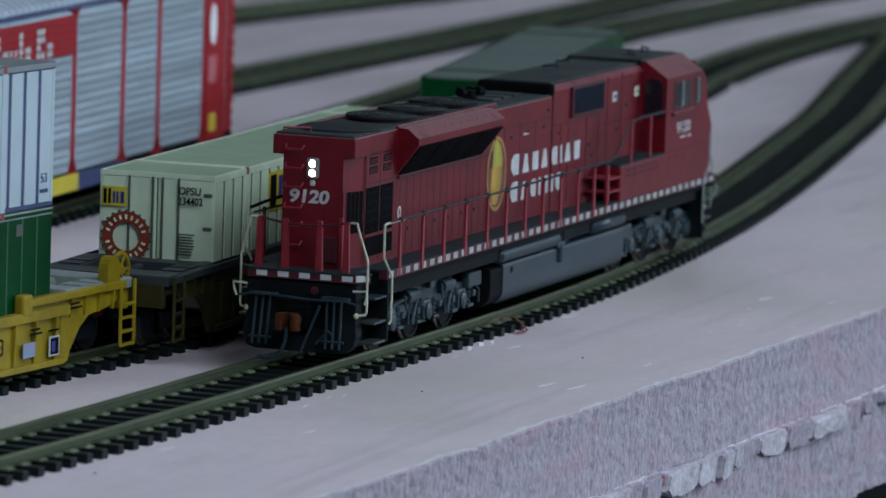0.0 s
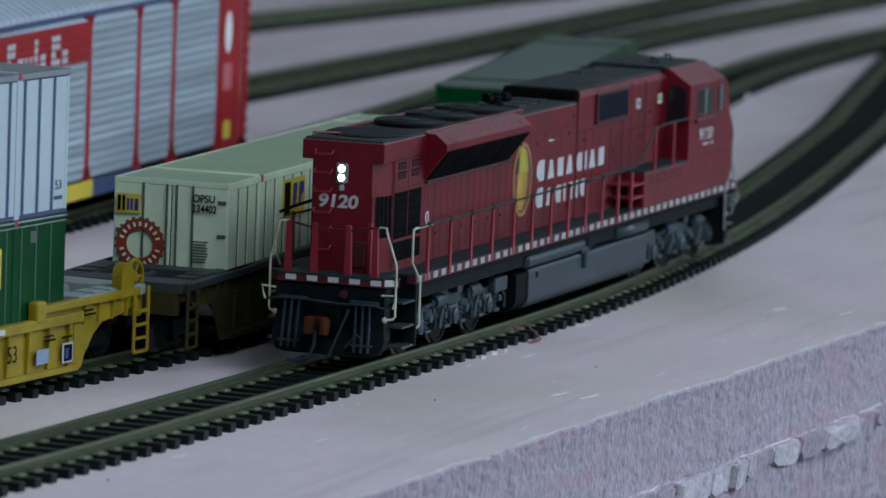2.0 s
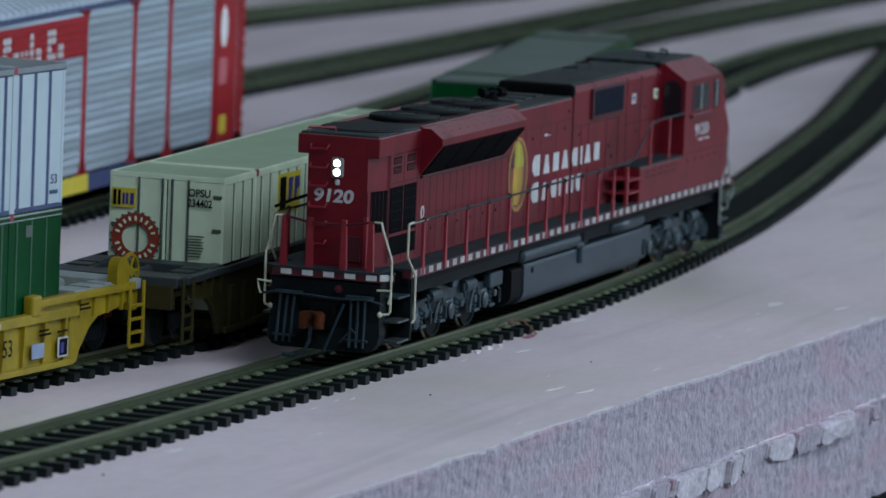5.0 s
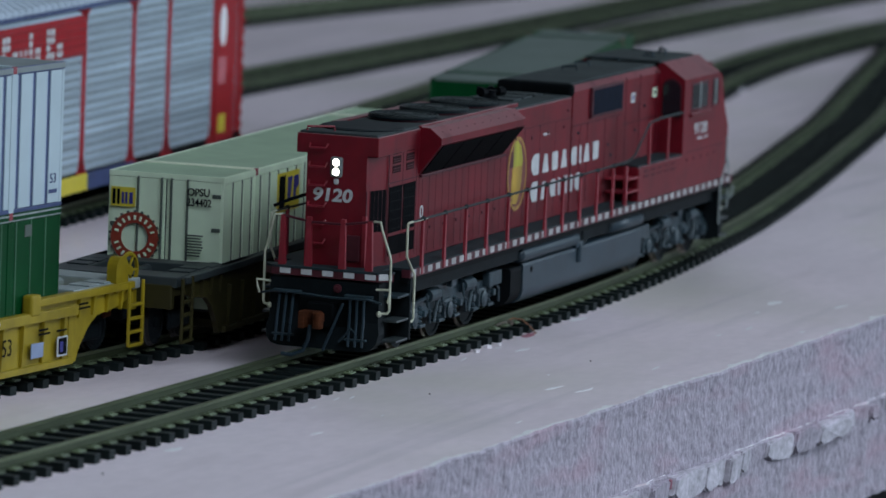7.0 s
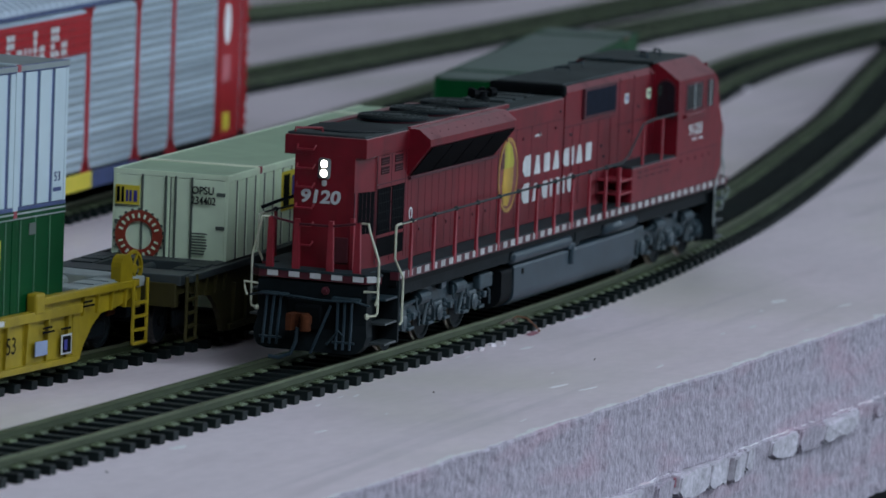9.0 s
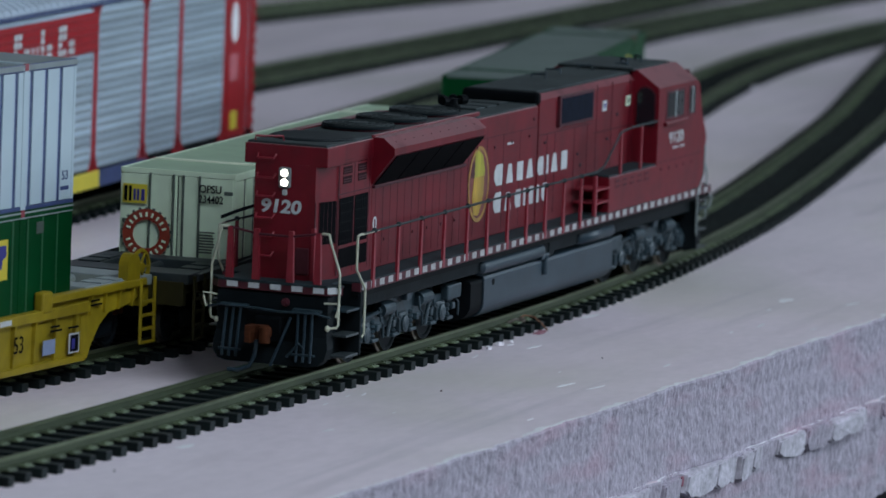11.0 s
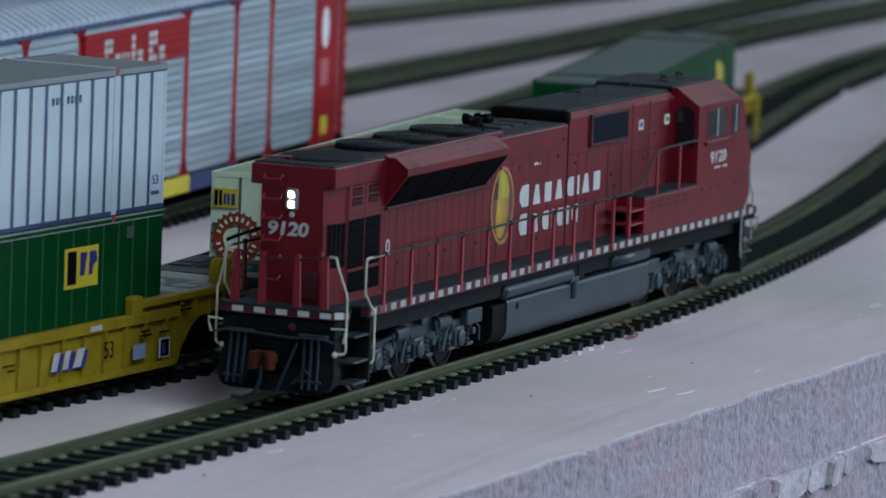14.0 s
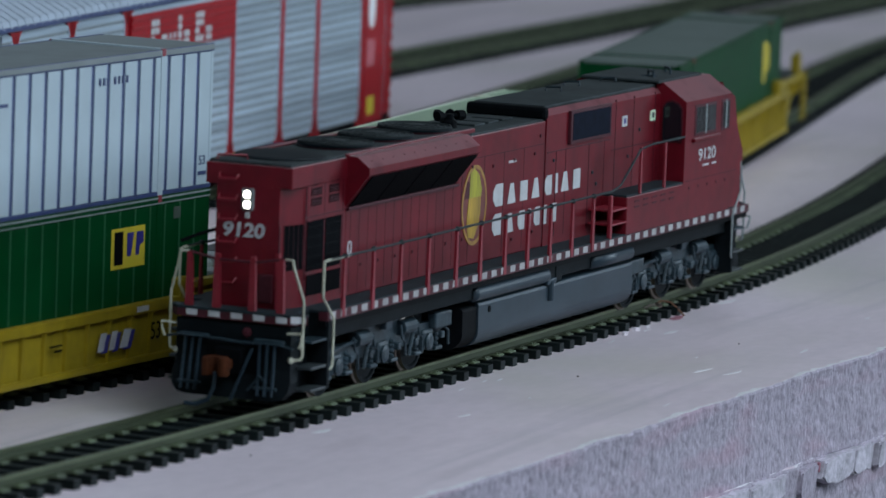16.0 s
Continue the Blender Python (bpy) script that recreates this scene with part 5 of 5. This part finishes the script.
def truck_under(cx, e):
    t = part("truck", box(B(), cx - 34, cx + 34, -7.2, 7.2, 5.2, 12.4, 0.6), M_UNDER, loco, "grey six-wheel truck")
    for s in (-1, 1):
        def Y(a, b):
            return sorted((s * a, s * b))
        top = [(cx - 35, 9.4), (cx - 33, 11.0), (cx - 14, 11.4), (cx - 10, 13.6), (cx + 10, 13.6), (cx + 14, 11.4), (cx + 33, 11.0), (cx + 35, 9.4), (cx + 30, 8.0), (cx + 12, 7.2), (cx - 12, 7.2), (cx - 30, 8.0)]
        sf = part("side_frame", prism(B(), top, *Y(11.2, 12.6), "y"), M_TRUCK, t)
        for k in (-1, 0, 1):
            x = cx + k * AX
            part("journal_box", box(B(), x - 2.8, x + 2.8, *Y(11.0, 13.4), 4.9, 9.8, 0.8), M_TRUCK, sf)
            part("bearing_cap", lathe(B(), [(2.0, s * 13.2), (2.0, s * 13.9), (1.2, s * 14.2)], (x, 0, 6.9), "y", 14), M_TRUCK, sf)
            for q in (-5.4, 5.4):
                bm = B()
                for j in range(4):
                    lathe(bm, [(0.7, j * 1.1), (1.0, j * 1.1 + 0.3), (1.0, j * 1.1 + 0.7), (0.7, j * 1.1 + 1.0)], (x + q, s * 12.4, 5.4), "z", 10)
                part("spring", bm, M_TRUCK, sf)
                part("spring_seat", box(B(), x + q - 1.9, x + q + 1.9, *Y(11.2, 13.8), 4.5, 5.4, 0.3), M_TRUCK, sf)
            part("brake_shoe", prism(B(), [(x + 6.8, 3.6), (x + 8.0, 3.8), (x + 8.4, 8.6), (x + 7.2, 8.6)], *Y(9.6, 11.2), "y"), M_UNDER, sf)
        for q in (-0.5, 0.5):
            x = cx + q * AX
            part("brake_cylinder", tube(B(), [(x - 3.4, s * 13.2, 11.8), (x + 3.2, s * 13.2, 11.8)], 1.7, 12), M_TRUCK, sf)
            part("damper", tube(B(), [(x + 1, s * 13.6, 5.0), (x + 3.5, s * 13.6, 11)], 0.5, 8), M_TRUCK, sf)
        for q in (-1.35, -0.72, -0.3, 0.32, 0.7, 1.3):
            x = cx + q * AX
            part("air_line", tube(B(), [(x, s * 13.9, 12.6), (x + 0.6, s * 14.1, 9.4), (x + 2.4, s * 14.0, 8.6), (x + 3.0, s * 13.8, 5.2)], 0.3, 6), M_TRUCK, sf)
            part("bracket", box(B(), x - 1.0, x + 0.8, *Y(12.4, 14.0), 7.0, 8.6, 0.25), M_TRUCK, sf)
        part("brake_rod", tube(B(), [(cx - 30, s * 13.4, 10.6), (cx - 8, s * 13.8, 12.2)], 0.45, 6), M_TRUCK, sf)
        part("equaliser", box(B(), cx + e * 30 - 4.5, cx + e * 30 + 4.5, *Y(12.2, 14.4), 9.6, 13.2, 0.4), M_TRUCK, sf)
        part("end_bracket", prism(B(), [(cx - e * 36, 14.2), (cx - e * 30, 13.0), (cx - e * 30, 8.6), (cx - e * 33, 9.0)], *Y(11.8, 13.0), "y"), M_TRUCK, sf)
        part("sand_pipe", tube(B(), [(cx - e * 33, s * 11, 10), (cx - e * 33.5, s * 9, 3.5)], 0.3, 6), M_TRUCK, sf)
        part("hanger", box(B(), cx - 1.6, cx + 1.6, *Y(13.0, 14.6), 12.6, 17.6, 0.3), M_TANK, sf)
    for k in (-1, 0, 1):
        w = wheelset(t, 0, z=0, r=R0, half=9.2, steel=M_STEEL)
        w.location = ((cx + k * AX) * LS * MM, 0, R0 * MM)
        wheels.append(w)
    return t


truck_under(51.5, 1)
truck_under(226, -1)

# ---- bits on the board ----
wire = tagged(new("feeder_wire"), "bare copper feeder wire beside the track", "wire")
part("wire_strand", tube(B(), [(98, -10.6, -2.3), (100.4, -12.6, -0.8), (102, -14.6, -1.2), (103, -16.2, -2.8), (103.6, -17.8, FOAM)], 0.24, 6), M_COPPER, wire)
part("solder_blob", lathe(B(), [(1.1, 0), (1.2, 0.7), (0.5, 1.2)], (99.6, -12, -2.4), "z", 10), M_STEEL, wire)
part("wire_strand", tube(B(), [(94, -10.4, -2.2), (97, -11.4, -1.6), (100, -12, -2.0)], 0.4, 6), M_STEEL, wire)


def patch(name, x, y, w, h, turn, material, label, cat, z=0.25):
    """A thin torn flake lying on the foam."""
    n = 14
    pts = []
    for k in range(n):
        a = 2 * math.pi * k / n
        r = random.uniform(0.6, 1.1)
        u, v = w * r * math.cos(a), h * r * math.sin(a)
        pts.append((x + u * math.cos(turn) - v * math.sin(turn), y + u * math.sin(turn) + v * math.cos(turn)))
    ob = part(name, prism(B(), pts, FOAM - 0.05, FOAM + z, "z"), material)
    return tagged(ob, label, cat)


SCUFFS = [(197.6, -50.6, 5, 1.8), (176.5, -52.9, 2, 0.5), (145.7, -60.5, 4, 0.6), (17.3, -53.4, 5, 0.7), (18.2, -60.9, 5, 0.6), (74, -25, 4, 0.8), (63.2, -63.2, 4, 0.5), (135.4, -17.8, 6, 1.0), (148, -74, 2, 0.5), (-79.4, -32.1, 2.5, 0.6), (201.4, -68, 5, 0.7), (-118.6, -14.5, 4, 1.2)]
scratch = random.Random(21)
for k in range(11):
    along_x = scratch.uniform(-90, 190)
    SCUFFS.append((along_x, scratch.uniform(-19, -16.2) if k < 7 else scratch.uniform(-66, -28), scratch.uniform(0.6, 2.6), scratch.uniform(0.15, 0.4)))
FAR_CRUMBS = [(754.5, 138.5, 4), (1018, 187, 6), (1030, 166, 6)]
SPECKS = [(64.6, -46), (-9.6, -32.3), (-157.1, -14.9)]
patch("bare_patch", 99, -17.4, 5, 1.3, 0.05, M_PINK, "bare pink patch where foam skin is gone", "foam scrap", 0.1)

patch("foam_crumb", 63, -17.0, 1.3, 0.8, 0.3, M_CHIP, "small white foam crumb by the track", "foam scrap", 0.7)
patch("foam_crumb", 71, -16.9, 0.7, 1.2, 0.9, M_CHIP, "small white foam crumb by the track", "foam scrap", 0.8)
patch("foam_crumb", 78, -17.4, 1.0, 0.5, 0.2, M_CHIP, "small white foam crumb by the track", "foam scrap", 0.5)
for x, y, w, h in SCUFFS:
    patch("scuff", x, y, w, h, random.uniform(-0.15, 0.1), M_SCUFF_RIM, "pale scuff in the foam skin", "foam scrap", 0.07)
for x, y in SPECKS:
    patch("speck", x, y, 0.35, 0.22, 0.4, M_COUPLER, "dark speck of dirt on the foam", "dirt speck", 0.25)

for x, y, r in FAR_CRUMBS:
    patch("foam_crumb", x, y, r, 0.5 * r, 0.2, M_CHIP, "pale foam crumb by a distant track", "foam scrap", 1.6)

# ---- track pieces last ----
track(MAIN, "curved model track with black ties and dull rails", True)
track(SECOND, "model track with black ties under the well cars", True)
track(THIRD, "distant model track with black ties", True)
track(FOURTH, "distant straight model track with black ties", True)
track(FIFTH, "thin faint model track with black ties", True)

# ---- what moves: the locomotive and its wheels ----
RUN = [
    (0, 44.2, 0.30, 0.38), (0.2, 48.0, 0.28, 0.46), (0.35, 50.6, 0.25, 0.52), (0.5, 52.5, 0.22, 0.56), (0.7, 53.0, 0.2, 0.6), (2, 53.0, 0.2, 0.6), (4, 53.0, 0.2, 0.6), (6.5, 52.6, 0.12, 0.6), (7.9, 52.4, 0.1, 0.6),
    (8.2, 51.4, 0.14, 0.57), (8.5, 49.1, 0.22, 0.52), (9, 43.1, 0.3, 0.41), (11.5, 9.2, 0.65, -0.33), (12, 2.8, 0.83, -0.46), (12.5, -3.7, 1.08, -0.63), (13, -10.7, 1.36, -0.81),
    (13.5, -18.9, 1.66, -0.98), (14, -27.8, 1.96, -1.14), (14.5, -38.0, 2.2, -1.3), (15, -49.5, 2.4, -1.47), (15.5, -62.6, 2.5, -1.6), (16, -75.2, 2.6, -1.68),
]
PIVOT = 52 * LS
TURN = -0.25


def motions():
    walk(loco, [(t, pose(x * MM, y * MM, 0, 0, 0, h + TURN) @ pose(-PIVOT * MM, 0, 0)) for t, x, y, h in RUN])
    ts = [k / 4 for k in range(65)]
    spin = [(t, float(np.interp(t, [r[0] for r in RUN], [r[1] for r in RUN]))) for t in ts]
    for w in wheels:
        at = tuple(v / MM for v in w.location)
        walk(w, [(t, pose(*(v * MM for v in at), 0, math.degrees((x - 52) / R0), 0)) for t, x in spin])


motions()
